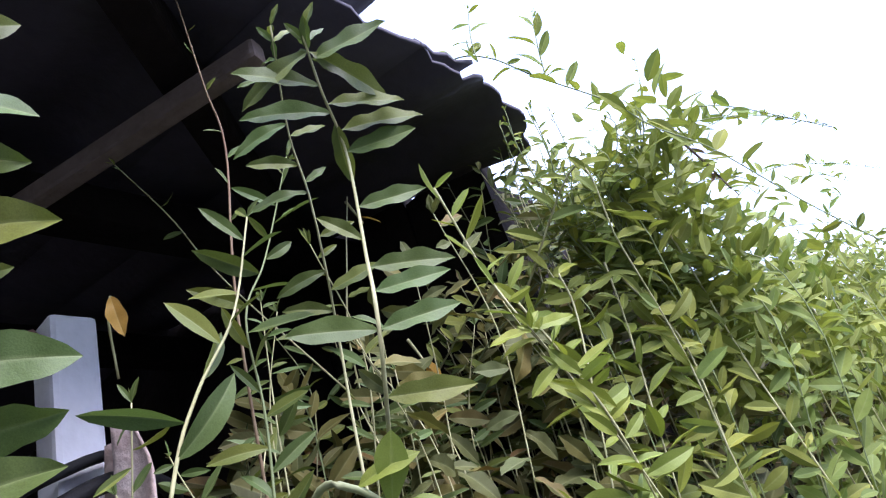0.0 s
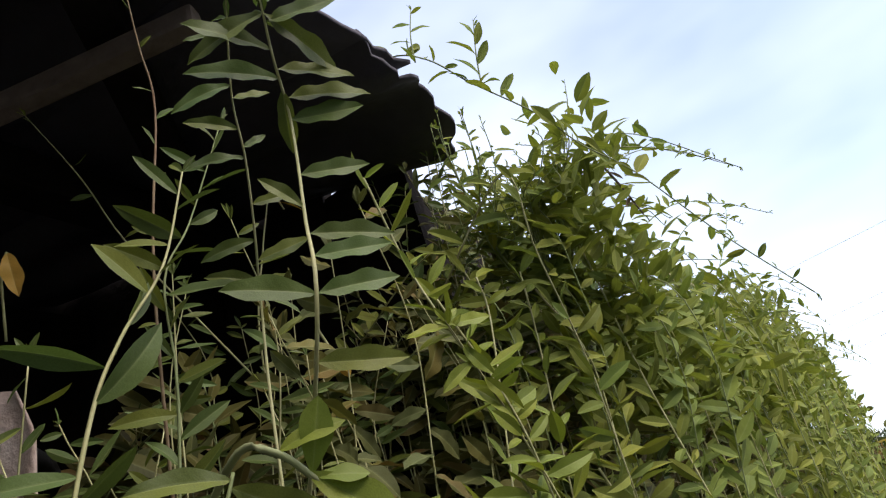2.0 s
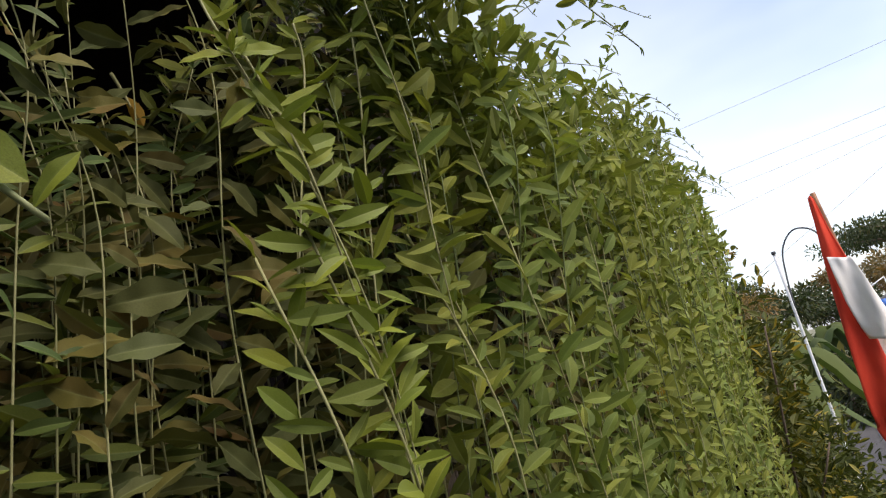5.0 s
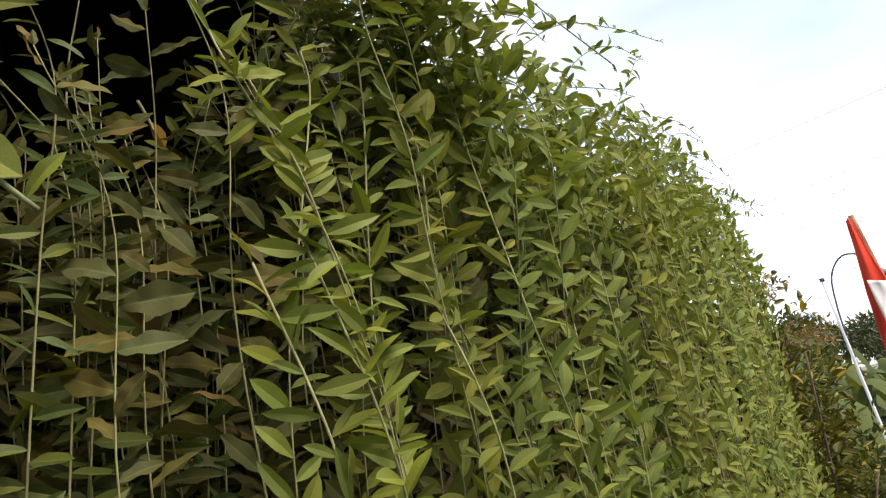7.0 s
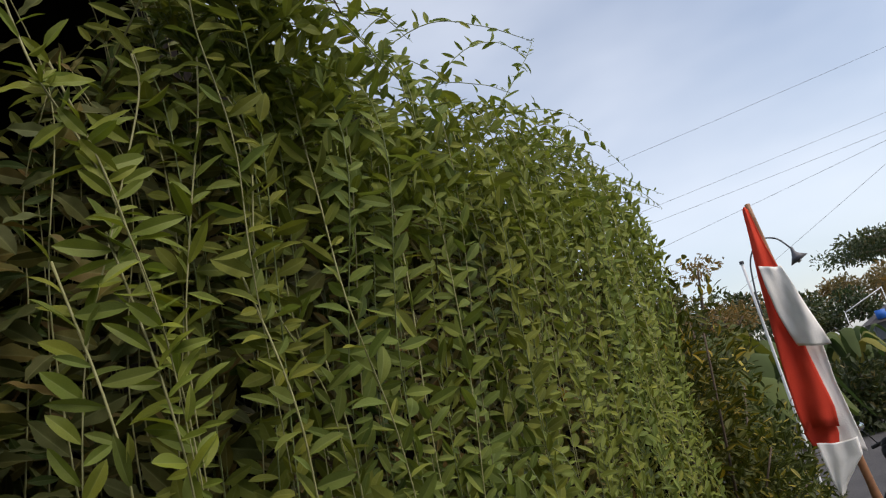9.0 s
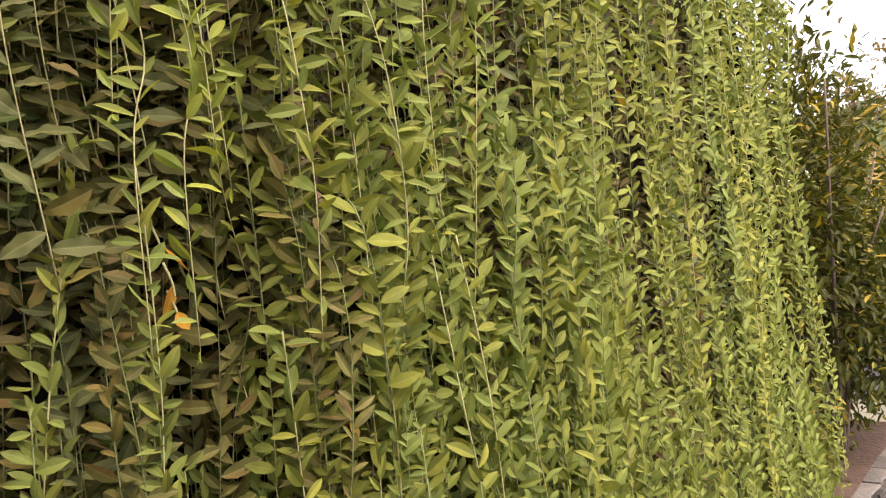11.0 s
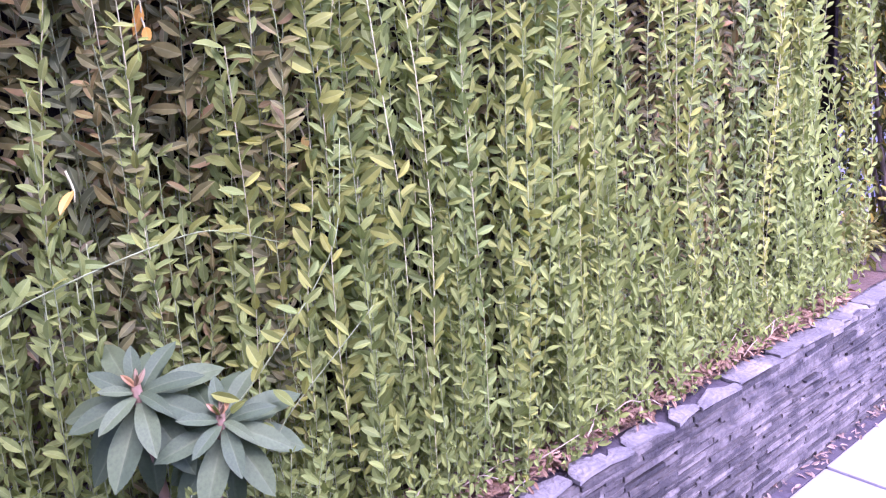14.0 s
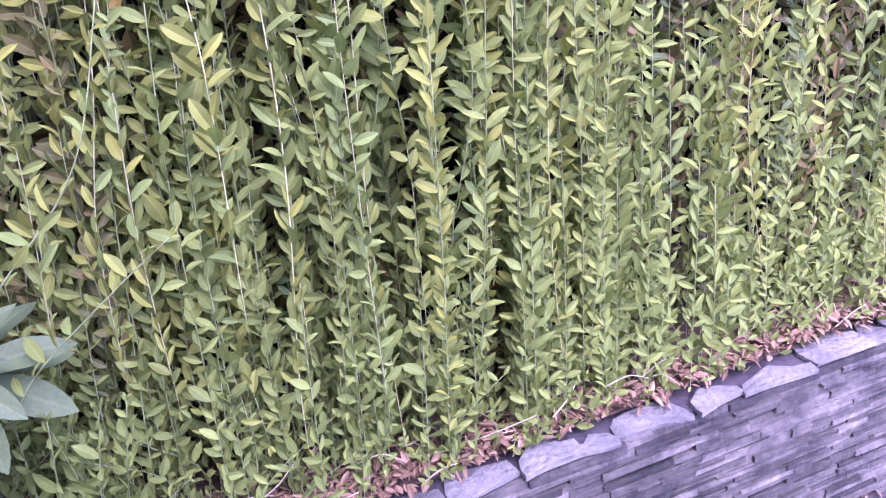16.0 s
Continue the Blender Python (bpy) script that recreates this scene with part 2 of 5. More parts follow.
BLACK_PAINT = material("black_paint", (0.006, 0.006, 0.008), 0.45, spec=0.2, scale=6, spread=0.2, bump=0.02)
CHROME = material("chrome", (0.7, 0.7, 0.72), 0.15, metal=1.0, scale=6, spread=0.05, bump=0)
MIRROR = material("mirror_glass", (0.9, 0.92, 0.95), 0.03, metal=1.0, scale=2, spread=0.02, bump=0)
# warm brown leaf colour; on the far trees it stands for low sunlight
WARM_LEAF = leaf_material("warm_tinted_far_foliage", (0.09, 0.075, 0.025), (0.2, 0.13, 0.045), (0.3, 0.17, 0.06), veins=3)
CABLE = material("cable", (0.16, 0.16, 0.17), 0.7, scale=4, spread=0.1, bump=0)


# ---- building helpers ----
rng = np.random.default_rng(7)


def mesh_of(name, verts, faces, mat, smooth=False):
    me = bpy.data.meshes.new(name)
    me.from_pydata([tuple(v) for v in verts], [], [tuple(f) for f in faces])
    me.materials.append(mat)
    if smooth:
        me.polygons.foreach_set("use_smooth", [True] * len(me.polygons))
    me.update()
    return me


def child(name, me, parent=None, label="", m=None):
    ob = new(name, me)
    if parent is not None:
        ob.parent = parent
        if parent.type == "EMPTY":
            ob.matrix_parent_inverse = parent.matrix_basis.inverted()
    if m is not None:
        ob.matrix_basis = m
    if label:
        tagged(ob, label)
    return ob


def part(name, bm, mat, parent, label=""):
    me = bpy.data.meshes.new(name)
    bm.to_mesh(me)
    bm.free()
    me.materials.append(mat)
    return child(name, me, parent, label)


def thing(name, label, category, place=(0, 0, 0), group="", kind=""):
    ob = new(name)
    ob.empty_display_size = 0.05
    ob.location = place
    return tagged(ob, label, category, group, kind)


def spline(points, count):
    """Points along a smooth line through the given ones."""
    p = np.array(points, float)
    if len(p) == 2:
        return p[0] + np.linspace(0, 1, count)[:, None] * (p[1] - p[0])
    q = np.vstack([2 * p[0] - p[1], p, 2 * p[-1] - p[-2]])
    out = []
    for s in np.linspace(0, len(p) - 1 - 1e-6, count):
        i = int(s)
        u = s - i
        a, b, c, d = q[i], q[i + 1], q[i + 2], q[i + 3]
        out.append(0.5 * (2 * b + (c - a) * u + (2 * a - 5 * b + 4 * c - d) * u * u + (3 * b - a - 3 * c + d) * u ** 3))
    return np.array(out)


def tube(line, radii, sides=5):
    line = np.asarray(line, float)
    n = len(line)
    radii = np.broadcast_to(np.asarray(radii, float), (n,)) if np.ndim(radii) == 0 or len(radii) == n else np.linspace(radii[0], radii[1], n)
    tan = np.gradient(line, axis=0)
    tan /= np.linalg.norm(tan, axis=1)[:, None] + 1e-9
    ref = np.where(np.abs(tan[:, :1]) > 0.8, [[0, 1.0, 0]], [[1.0, 0, 0]])
    a = np.cross(tan, ref)
    a /= np.linalg.norm(a, axis=1)[:, None]
    b = np.cross(tan, a)
    ang = np.linspace(0, 2 * np.pi, sides, endpoint=False)
    ring = a[:, None] * np.cos(ang)[None, :, None] + b[:, None] * np.sin(ang)[None, :, None]
    verts = (line[:, None] + ring * radii[:, None, None]).reshape(-1, 3)
    faces = [(i * sides + k, i * sides + (k + 1) % sides, (i + 1) * sides + (k + 1) % sides, (i + 1) * sides + k) for i in range(n - 1) for k in range(sides)]
    faces += [tuple(range(sides))[::-1], tuple(range((n - 1) * sides, n * sides))]
    return verts, faces


def tube_mesh(name, points, radii, mat, sides=6, count=0):
    line = spline(points, count or max(2, 4 * (len(points) - 1)))
    return mesh_of(name, *tube(line, radii, sides), mat, smooth=True)


def box(bm, lo, hi, m=None):
    v = bmesh.ops.create_cube(bm, size=1.0)["verts"]
    size, mid = Vector(hi) - Vector(lo), (Vector(hi) + Vector(lo)) / 2
    for w in v:
        w.co = Vector((w.co.x * size.x, w.co.y * size.y, w.co.z * size.z)) + mid
        if m is not None:
            w.co = m @ w.co
    return v


def boxed(name, lo, hi, mat, parent=None, bevel=0.006, label="", m=None):
    bm = bmesh.new()
    box(bm, lo, hi)
    if bevel:
        bmesh.ops.bevel(bm, geom=bm.edges[:], offset=bevel, segments=2, affect="EDGES", profile=0.6)
    if m is not None:
        bmesh.ops.transform(bm, matrix=m, verts=bm.verts[:])
    return part(name, bm, mat, parent, label)


def leaf_form(width, droop, fold, wave=0.0, blunt=1.0, steps=4):
    """A unit leaf along +x, its face towards +z: vertices and faces."""
    bend = 0.09 * math.sin(40 * width + 11 * droop)
    ts = (0.14, 0.34, 0.58, 0.82) if steps == 4 else np.linspace(0, 1, steps + 2)[1:-1] ** 1.1
    verts, faces = [(0, 0, 0)], []
    for k, t in enumerate(ts):
        w = width / 2 * math.sin(math.pi * t ** (1.05 * blunt)) ** 0.72
        z = -droop * t * t
        u, v = wave * math.sin(1.1 * k + 9 * width), wave * math.sin(1.4 * k + 17 * width)
        c = bend * t * t
        verts += [(t, c - w * (1 + 3 * v), z + fold * w + u), (t, c, z), (t, c + w * (1 - 3 * u), z + fold * w + v)]
    verts.append((1, bend, -droop))
    faces += [(0, 1, 2), (0, 2, 3)]
    n = len(ts)
    for k in range(n - 1):
        a = 1 + 3 * k
        faces += [(a, a + 3, a + 4, a + 1), (a + 1, a + 4, a + 5, a + 2)]
    a = 3 * n - 2
    faces += [(a, a + 3, a + 1), (a + 1, a + 3, a + 2)]
    return np.array(verts, float), faces


FINE = [leaf_form(0.36, 0.14, 0.4, 0.012, 1.0, 8), leaf_form(0.31, 0.28, 0.45, 0.014, 1.0, 8), leaf_form(0.40, 0.05, 0.3, 0.012, 0.9, 8), leaf_form(0.34, -0.12, 0.42, 0.01, 1.0, 8), leaf_form(0.27, 0.4, 0.5, 0.016, 1.05, 8), leaf_form(0.38, 0.32, 0.22, 0.016, 1.1, 8)]
FORMS = [leaf_form(0.40, 0.12, 0.28, 0.012), leaf_form(0.35, 0.25, 0.32, 0.018), leaf_form(0.45, 0.05, 0.2, 0.014, 0.9), leaf_form(0.38, -0.10, 0.28, 0.010), leaf_form(0.31, 0.40, 0.4, 0.02), leaf_form(0.42, 0.3, 0.15, 0.02, 1.1)]
NARROW = [leaf_form(0.26, 0.12, 0.4, 0.012, 1.0, 7), leaf_form(0.30, 0.3, 0.35, 0.015, 1.0, 7), leaf_form(0.24, -0.1, 0.45, 0.01, 1.0, 7), leaf_form(0.33, 0.05, 0.3, 0.01, 1.0, 7)]


def leaf_marks(me, counts):
    """Crease every leaf along its midrib and note, for each vertex, its place across and along the leaf. counts: vertices of each leaf."""
    across, along_, mid = [], [], []
    made = {}
    for c in counts:
        if c not in made:
            rows = (c - 2) // 3
            made[c] = ([0.0] + [-1.0, 0.0, 1.0] * rows + [0.0], [0.0] + [(k // 3 + 1) / (rows + 1) for k in range(3 * rows)] + [1.0])
        across += made[c][0]
        along_ += made[c][1]
    mid = np.abs(np.array(across)) < 0.5
    for name, values in (("across", across), ("along", along_)):
        me.attributes.new(name, "FLOAT", "POINT").data.foreach_set("value", np.array(values, np.float32))
    ends = np.zeros(2 * len(me.edges), np.int32)
    me.edges.foreach_get("vertices", ends)
    ends = ends.reshape(-1, 2)
    me.attributes.new("sharp_edge", "BOOLEAN", "EDGE").data.foreach_set("value", mid[ends[:, 0]] & mid[ends[:, 1]])


def basis(way, face):
    """Columns x along the leaf, z out of its face."""
    way = way / (np.linalg.norm(way, axis=1)[:, None] + 1e-9)
    side = np.cross(face, way)
    side /= np.linalg.norm(side, axis=1)[:, None] + 1e-9
    return np.stack([way, side, np.cross(way, side)], 2)


def leaves_mesh(name, place, way, face, size, forms, mat):
    """One mesh of many leaves."""
    place, way, face, size = (np.asarray(v, float) for v in (place, way, face, size))
    turn = basis(way, face)
    pick = rng.integers(0, len(forms), len(place))
    verts, loops, counts, base, each = [], [], [], 0, []
    for k, (fv, ff) in enumerate(forms):
        some = np.flatnonzero(pick == k)
        if not len(some):
            continue
        v = np.einsum("nij,vj->nvi", turn[some], fv) * size[some, None, None] + place[some, None]
        verts.append(v.reshape(-1, 3))
        flat = np.concatenate([np.array(f) for f in ff])
        idx = (base + np.arange(len(some)) * len(fv))[:, None] + flat
        loops.append(idx.ravel())
        counts.append(np.tile([len(f) for f in ff], len(some)))
        base += len(some) * len(fv)
        each += [len(fv)] * len(some)
    verts, loops, counts = np.concatenate(verts), np.concatenate(loops), np.concatenate(counts)
    me = bpy.data.meshes.new(name)
    me.vertices.add(len(verts))
    me.vertices.foreach_set("co", verts.ravel())
    me.loops.add(len(loops))
    me.loops.foreach_set("vertex_index", loops.astype(np.int32))
    me.polygons.add(len(counts))
    me.polygons.foreach_set("loop_start", np.r_[0, np.cumsum(counts)[:-1]].astype(np.int32))
    me.polygons.foreach_set("use_smooth", np.ones(len(counts), bool))
    me.materials.append(mat)
    me.update(calc_edges=True)
    me.validate()
    leaf_marks(me, each)
    return me


LEAF_MESHES = {}


def leaf_meshes(mat, forms, tag):
    if (mat.name, tag) not in LEAF_MESHES:
        LEAF_MESHES[mat.name, tag] = [mesh_of("leaf", v, f, mat, smooth=True) for v, f in forms]
        for me in LEAF_MESHES[mat.name, tag]:
            leaf_marks(me, [len(me.vertices)])
    return LEAF_MESHES[mat.name, tag]


def leaf_object(me, place, way, face, size, parent):
    t = basis(np.array([way], float), np.array([face], float))[0] * size
    m = Matrix.Identity(4)
    for i in range(3):
        for j in range(3):
            m[i][j] = t[i][j]
        m[i][3] = place[i]
    return child("leaf", me, parent, m=m)


# ---- the ground, the street and the planter wall ----
def sheet(name, xs, ys, height, mat, label, category, kind="structure"):
    verts = [(x, y, height(x, y)) for y in ys for x in xs]
    w = len(xs)
    faces = [(j * w + i, j * w + i + 1, (j + 1) * w + i + 1, (j + 1) * w + i) for j in range(len(ys) - 1) for i in range(w - 1)]
    return tagged(new(name, mesh_of(name, verts, faces, mat, smooth=True)), label, category, kind=kind)


sheet("ground", [-900, -60, -12, -3, 0, 4, 12, 60, 900], [-900, -60, -10, 0, 10, 30, 60, 900], lambda x, y: -0.05, GROUND, "dusty brown earth with patches of grass", "ground")
sheet("road", np.linspace(0.5, 5.2, 12), np.linspace(-9, 45, 80), lambda x, y: 0.0 + 0.006 * noise.noise((x * 2, y * 2, 0)), ASPHALT, "worn grey asphalt lane with dusty patches", "road")
sheet("far_yard", np.linspace(-6.0, 0.5, 14), np.linspace(5.2, 45, 60), lambda x, y: -0.004 + 0.01 * noise.noise((x, y, 3)), ASPHALT, "grey dusty yard beside the lane", "yard")
pave = tagged(new("pavement", None), "pale concrete strip at the foot of the planter wall", "pavement", kind="structure")
for k in range(9):
    y = -4.0 + k * 1.02
    boxed("slab", (0.088, y, -0.08), (0.5, y + 1.012, 0.03 + 0.003 * (k % 3)), CONCRETE, pave, 0.008)

boxed("gutter", (0.02, -4.0, -0.09), (0.086, 5.1, 0.03), MORTAR, None, 0.0)
tagged(bpy.data.objects["gutter"], "dark dirty gutter at the foot of the wall", "gutter", kind="structure")
planter = tagged(new("planter_wall", None), "low retaining wall of stacked slate stones with pale caps", "planter wall", kind="structure")
boxed("core", (-0.16, -4.0, -0.1), (0.018, 2.75, 0.450), MORTAR, planter, 0.0)
tagged(sheet("soil", np.linspace(-1.5, -0.03, 9), np.linspace(-4, 2.7, 40), lambda x, y: 0.47 + 0.02 * noise.noise((x * 5, y * 5, 1)), SOIL, "brown planter soil", "soil"))

# hidden frame for the vines, and a near-black wall added to darken their gaps
back = tagged(new("dark_backing_wall", None), "near-black plank wall added behind the creeper to darken its gaps", "wall", kind="structure")
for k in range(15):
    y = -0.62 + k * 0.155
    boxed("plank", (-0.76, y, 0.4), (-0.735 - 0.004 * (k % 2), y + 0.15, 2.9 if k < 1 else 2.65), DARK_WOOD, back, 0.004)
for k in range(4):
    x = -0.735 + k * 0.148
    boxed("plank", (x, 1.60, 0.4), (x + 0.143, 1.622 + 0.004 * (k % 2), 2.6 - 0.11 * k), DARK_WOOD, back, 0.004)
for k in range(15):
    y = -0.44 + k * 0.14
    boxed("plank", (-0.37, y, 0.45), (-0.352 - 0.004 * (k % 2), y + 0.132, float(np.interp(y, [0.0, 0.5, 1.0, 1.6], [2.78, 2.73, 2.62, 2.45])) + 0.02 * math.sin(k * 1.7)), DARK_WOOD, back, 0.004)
# walls added to close the shed, near-black for its shaded inside
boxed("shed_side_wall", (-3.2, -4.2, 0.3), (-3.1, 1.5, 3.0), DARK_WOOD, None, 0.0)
tagged(bpy.data.objects["shed_side_wall"], "near-black plank wall added deep inside the shed to keep it dark", "wall", kind="structure")
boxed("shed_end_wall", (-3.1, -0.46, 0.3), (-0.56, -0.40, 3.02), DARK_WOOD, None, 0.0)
tagged(bpy.data.objects["shed_end_wall"], "near-black partition added at the shed's end to keep its inside dark", "wall", kind="structure")
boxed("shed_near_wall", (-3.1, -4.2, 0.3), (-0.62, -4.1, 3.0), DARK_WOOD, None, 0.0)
tagged(bpy.data.objects["shed_near_wall"], "near-black plank wall added out of view to close the shed", "wall", kind="structure")
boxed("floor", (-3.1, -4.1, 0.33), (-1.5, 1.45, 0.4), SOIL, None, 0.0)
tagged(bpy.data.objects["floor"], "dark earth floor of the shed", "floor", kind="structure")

# board added to shut out sky, near-black like the shade under the roof
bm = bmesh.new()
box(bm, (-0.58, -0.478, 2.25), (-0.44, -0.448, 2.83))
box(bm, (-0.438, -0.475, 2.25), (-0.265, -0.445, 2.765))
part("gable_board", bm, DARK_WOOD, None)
tagged(bpy.data.objects["gable_board"], "near-black board added under the roof end to shut out the sky", "wall", kind="structure")
# two walls added out of view to block light from the near vines
boxed("house_wall", (0.9, -3.1, 0.0), (2.35, -3.0, 3.7), PLASTER, None, 0.0)
tagged(bpy.data.objects["house_wall"], "unseen grey wall added at the near end to shade the creeper", "wall", kind="structure")
boxed("lane_wall", (2.35, -4.0, 0.0), (2.5, -0.3, 3.95), PLASTER, None, 0.0)
tagged(bpy.data.objects["lane_wall"], "unseen grey wall added across the lane to block sky light", "wall", kind="structure")

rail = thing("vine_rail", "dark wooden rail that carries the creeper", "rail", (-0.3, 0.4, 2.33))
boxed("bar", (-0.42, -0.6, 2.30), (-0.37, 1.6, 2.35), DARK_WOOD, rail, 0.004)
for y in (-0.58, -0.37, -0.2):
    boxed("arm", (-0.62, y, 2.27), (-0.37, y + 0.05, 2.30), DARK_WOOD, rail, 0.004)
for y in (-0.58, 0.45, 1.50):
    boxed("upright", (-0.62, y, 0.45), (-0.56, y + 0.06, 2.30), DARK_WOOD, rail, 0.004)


# ---- the shed roof ----
def corrugated(name, y0, y1, x0, x1, z0, slope, waves, lift, parent, cut=0.0):
    """A sheet with waves across y, falling towards the street, with a lifted corner at y1, which may be cut back."""
    nx, ny = 10, waves * 12
    verts = []
    for i in range(nx + 1):
        for j in range(ny + 1):
            x, u = x0 + (x1 - x0) * i / nx, j / ny
            y = y0 + (y1 - y0) * u
            z = z0 + (x1 - x) * slope + 0.011 * math.cos(2 * math.pi * waves * u)
            edge = max(0.0, (i / nx - 0.6) / 0.4)
            z += lift * edge * edge * max(0.0, (u - 0.72) / 0.28) ** 2
            x -= cut * edge * max(0.0, (u - 0.55) / 0.45) ** 2
            verts.append((x + edge * (0.022 * noise.noise((y * 11, 0, 2)) - 0.02 * max(0.0, noise.noise((y * 37, 4, 2)))), y + 0.014 * max(0.0, (u - 0.9) / 0.1) * noise.noise((x * 13, 7, z0 * 9)), z))
    w = ny + 1
    faces = [(i * w + j, (i + 1) * w + j, (i + 1) * w + j + 1, i * w + j + 1) for i in range(nx) for j in range(ny)]
    ob = child(name, mesh_of(name, verts, faces, ROOFING, smooth=True), parent)
    mod = ob.modifiers.new("thickness", "SOLIDIFY")
    mod.thickness = 0.006
    return ob


roof = thing("shed_roof", "old dark corrugated roofing with bent broken edges over the shed", "roof", (-1.2, -1.5, 2.7))
# overhanging sheet out of view, added to shade the nearest vines
corrugated("roof_sheet", -2.6, -1.58, -1.3, 0.75, 2.63, 0.14, 5, 0.0, roof)
corrugated("roof_sheet", -1.62, -0.82, -1.3, -0.095, 2.735, 0.22, 4, 0.03, roof)
corrugated("roof_sheet", -0.95, -0.665, -1.3, -0.105, 2.72, 0.22, 1, 0.0, roof)
corrugated("roof_sheet", -0.78, -0.468, -1.3, -0.105, 2.704, 0.22, 2, -0.02, roof, 0.06)
# second unseen overhang, added for the same shade
corrugated("roof_sheet", -4.0, -2.5, -1.3, 0.75, 2.66, 0.14, 8, 0.0, roof)
boxed("upper_roof", (-3.2, -4.2, 3.02), (-1.25, 1.6, 3.1), ROOFING, roof, 0.0)
boxed("rafter", (-1.1, -0.012, -0.016), (0.0, 0.012, 0.014), BEAM_WOOD, roof, 0.006, m=Matrix.Translation((-0.19, -0.955, 2.69)) @ Matrix.Rotation(0.33, 4, "Z"))
boxed("rafter", (-1.2, -0.025, -0.03), (0.0, 0.025, 0.03), DARK_WOOD, roof, 0.006, m=Matrix.Translation((-0.2, -1.12, 2.75)) @ Matrix.Rotation(-0.9, 4, "Z"))
boxed("purlin", (-0.62, -4.2, 2.70), (-0.56, -0.48, 2.76), DARK_WOOD, roof, 0.004)
boxed("purlin", (-1.20, -4.2, 2.80), (-1.14, -0.48, 2.86), DARK_WOOD, roof, 0.004)

post = thing("shed_post", "square white-painted post under the shed roof", "post", (-0.63, -1.03, 0.35))
boxed("shaft", (-0.645, -1.04, 0.35), (-0.585, -0.98, 2.56), WHITE_PAINT, post, 0.008)
cable_tie = thing("cable_coil", "black cable looped round the white post", "cable", (-0.58, -1.0, 2.36))
child("loop", tube_mesh("loop", [(-0.60, -1.09, 2.33), (-0.57, -1.05, 2.345), (-0.565, -0.99, 2.365), (-0.58, -0.94, 2.36), (-0.68, -0.95, 2.35)], 0.007, BLACK_RUBBER), cable_tie)
child("loop", tube_mesh("loop", [(-0.56, -1.07, 2.295), (-0.555, -1.01, 2.325), (-0.56, -0.96, 2.335), (-0.6, -0.9, 2.33), (-0.66, -0.86, 2.31)], 0.011, BLACK_RUBBER), cable_tie)
pipe = thing("rusty_pipe", "dark rusty pipe end in front of the white post", "pipe", (-0.5, -1.15, 2.42))
child("tube", tube_mesh("tube", [(-0.56, -1.35, 2.36), (-0.52, -1.18, 2.425), (-0.505, -1.10, 2.455)], 0.02, DARK_WOOD, 10), pipe)
child("cap", tube_mesh("cap", [(-0.507, -1.115, 2.45), (-0.503, -1.085, 2.462)], 0.024, RUST, 10), pipe, "rust-red end")


def draped(name, rows, folds, depth, mat, parent, seed=0.0, count=14, label=""):
    """Cloth between two edges, given as rows of (z, x left, x right), in front of y; folds run down it."""
    rows = np.array(rows, float)
    zs = np.linspace(rows[0, 0], rows[-1, 0], 26)
    order = np.argsort(rows[:, 0])
    left = np.interp(zs, rows[order, 0], rows[order, 1])
    right = np.interp(zs, rows[order, 0], rows[order, 2])
    y0 = np.interp(zs, rows[order, 0], rows[order, 3])
    verts = []
    for k, z in enumerate(zs):
        for j in range(count + 1):
            u = j / count
            y = y0[k] + depth * math.sin(2 * math.pi * folds * u + seed + 0.25 * k) * (0.3 + 0.7 * k / 25) + 0.012 * noise.noise((u * 3, z * 5, seed))
            verts.append((left[k] + (right[k] - left[k]) * u, y, z + 0.01 * math.sin(3.0 * u + seed)))
    w = count + 1
    faces = [(a * w + b, (a + 1) * w + b, (a + 1) * w + b + 1, a * w + b + 1) for a in range(25) for b in range(count)]
    ob = child(name, mesh_of(name, verts, faces, mat, smooth=True), parent, label)
    ob.modifiers.new("thickness", "SOLIDIFY").thickness = 0.003
    return ob


sack = thing("old_sack", "stained brown and white sack on a nail at the shed post", "sack", (-0.6, -0.93, 2.3))
draped("cloth", [(2.37, -0.55, -0.49, -1.0), (2.31, -0.575, -0.45, -1.0), (2.15, -0.575, -0.42, -1.0), (1.95, -0.575, -0.40, -1.0)], 1.5, 0.018, SACK, sack)

# ---- the flag on its bamboo pole ----
flagpole = thing("flagpole", "leaning brown bamboo pole with joints", "flagpole", (0.517, 1.677, 0.0))
POLE = [(0.517, 1.677, 0.0), (0.474, 1.677, 1.02), (0.437, 1.677, 1.584), (0.389, 1.668, 2.403)]
line = spline(POLE, 40)
child("cane", mesh_of("cane", *tube(line, [0.019 - 0.009 * k / 39 + (0.0025 if k % 5 == 0 else 0) for k in range(40)], 10), BAMBOO, smooth=True), flagpole)
flag = thing("flag", "red and white cloth flag hanging limp and folded on its pole", "flag", (0.414, 1.659, 1.903))
draped("red_half", [(2.385, 0.371, 0.385, 1.655), (2.248, 0.355, 0.398, 1.641), (2.121, 0.34, 0.419, 1.637), (1.857, 0.32, 0.41, 1.632), (1.648, 0.312, 0.431, 1.623), (1.58, 0.316, 0.423, 1.627)], 1.2, 0.014, RED_CLOTH, flag, 0.4, label="red half of the flag")
draped("red_fold", [(1.63, 0.323, 0.414, 1.646), (1.566, 0.31, 0.414, 1.646), (1.52, 0.323, 0.401, 1.646)], 0.8, 0.006, RED_CLOTH, flag, 1.4, label="turned-up red hem")
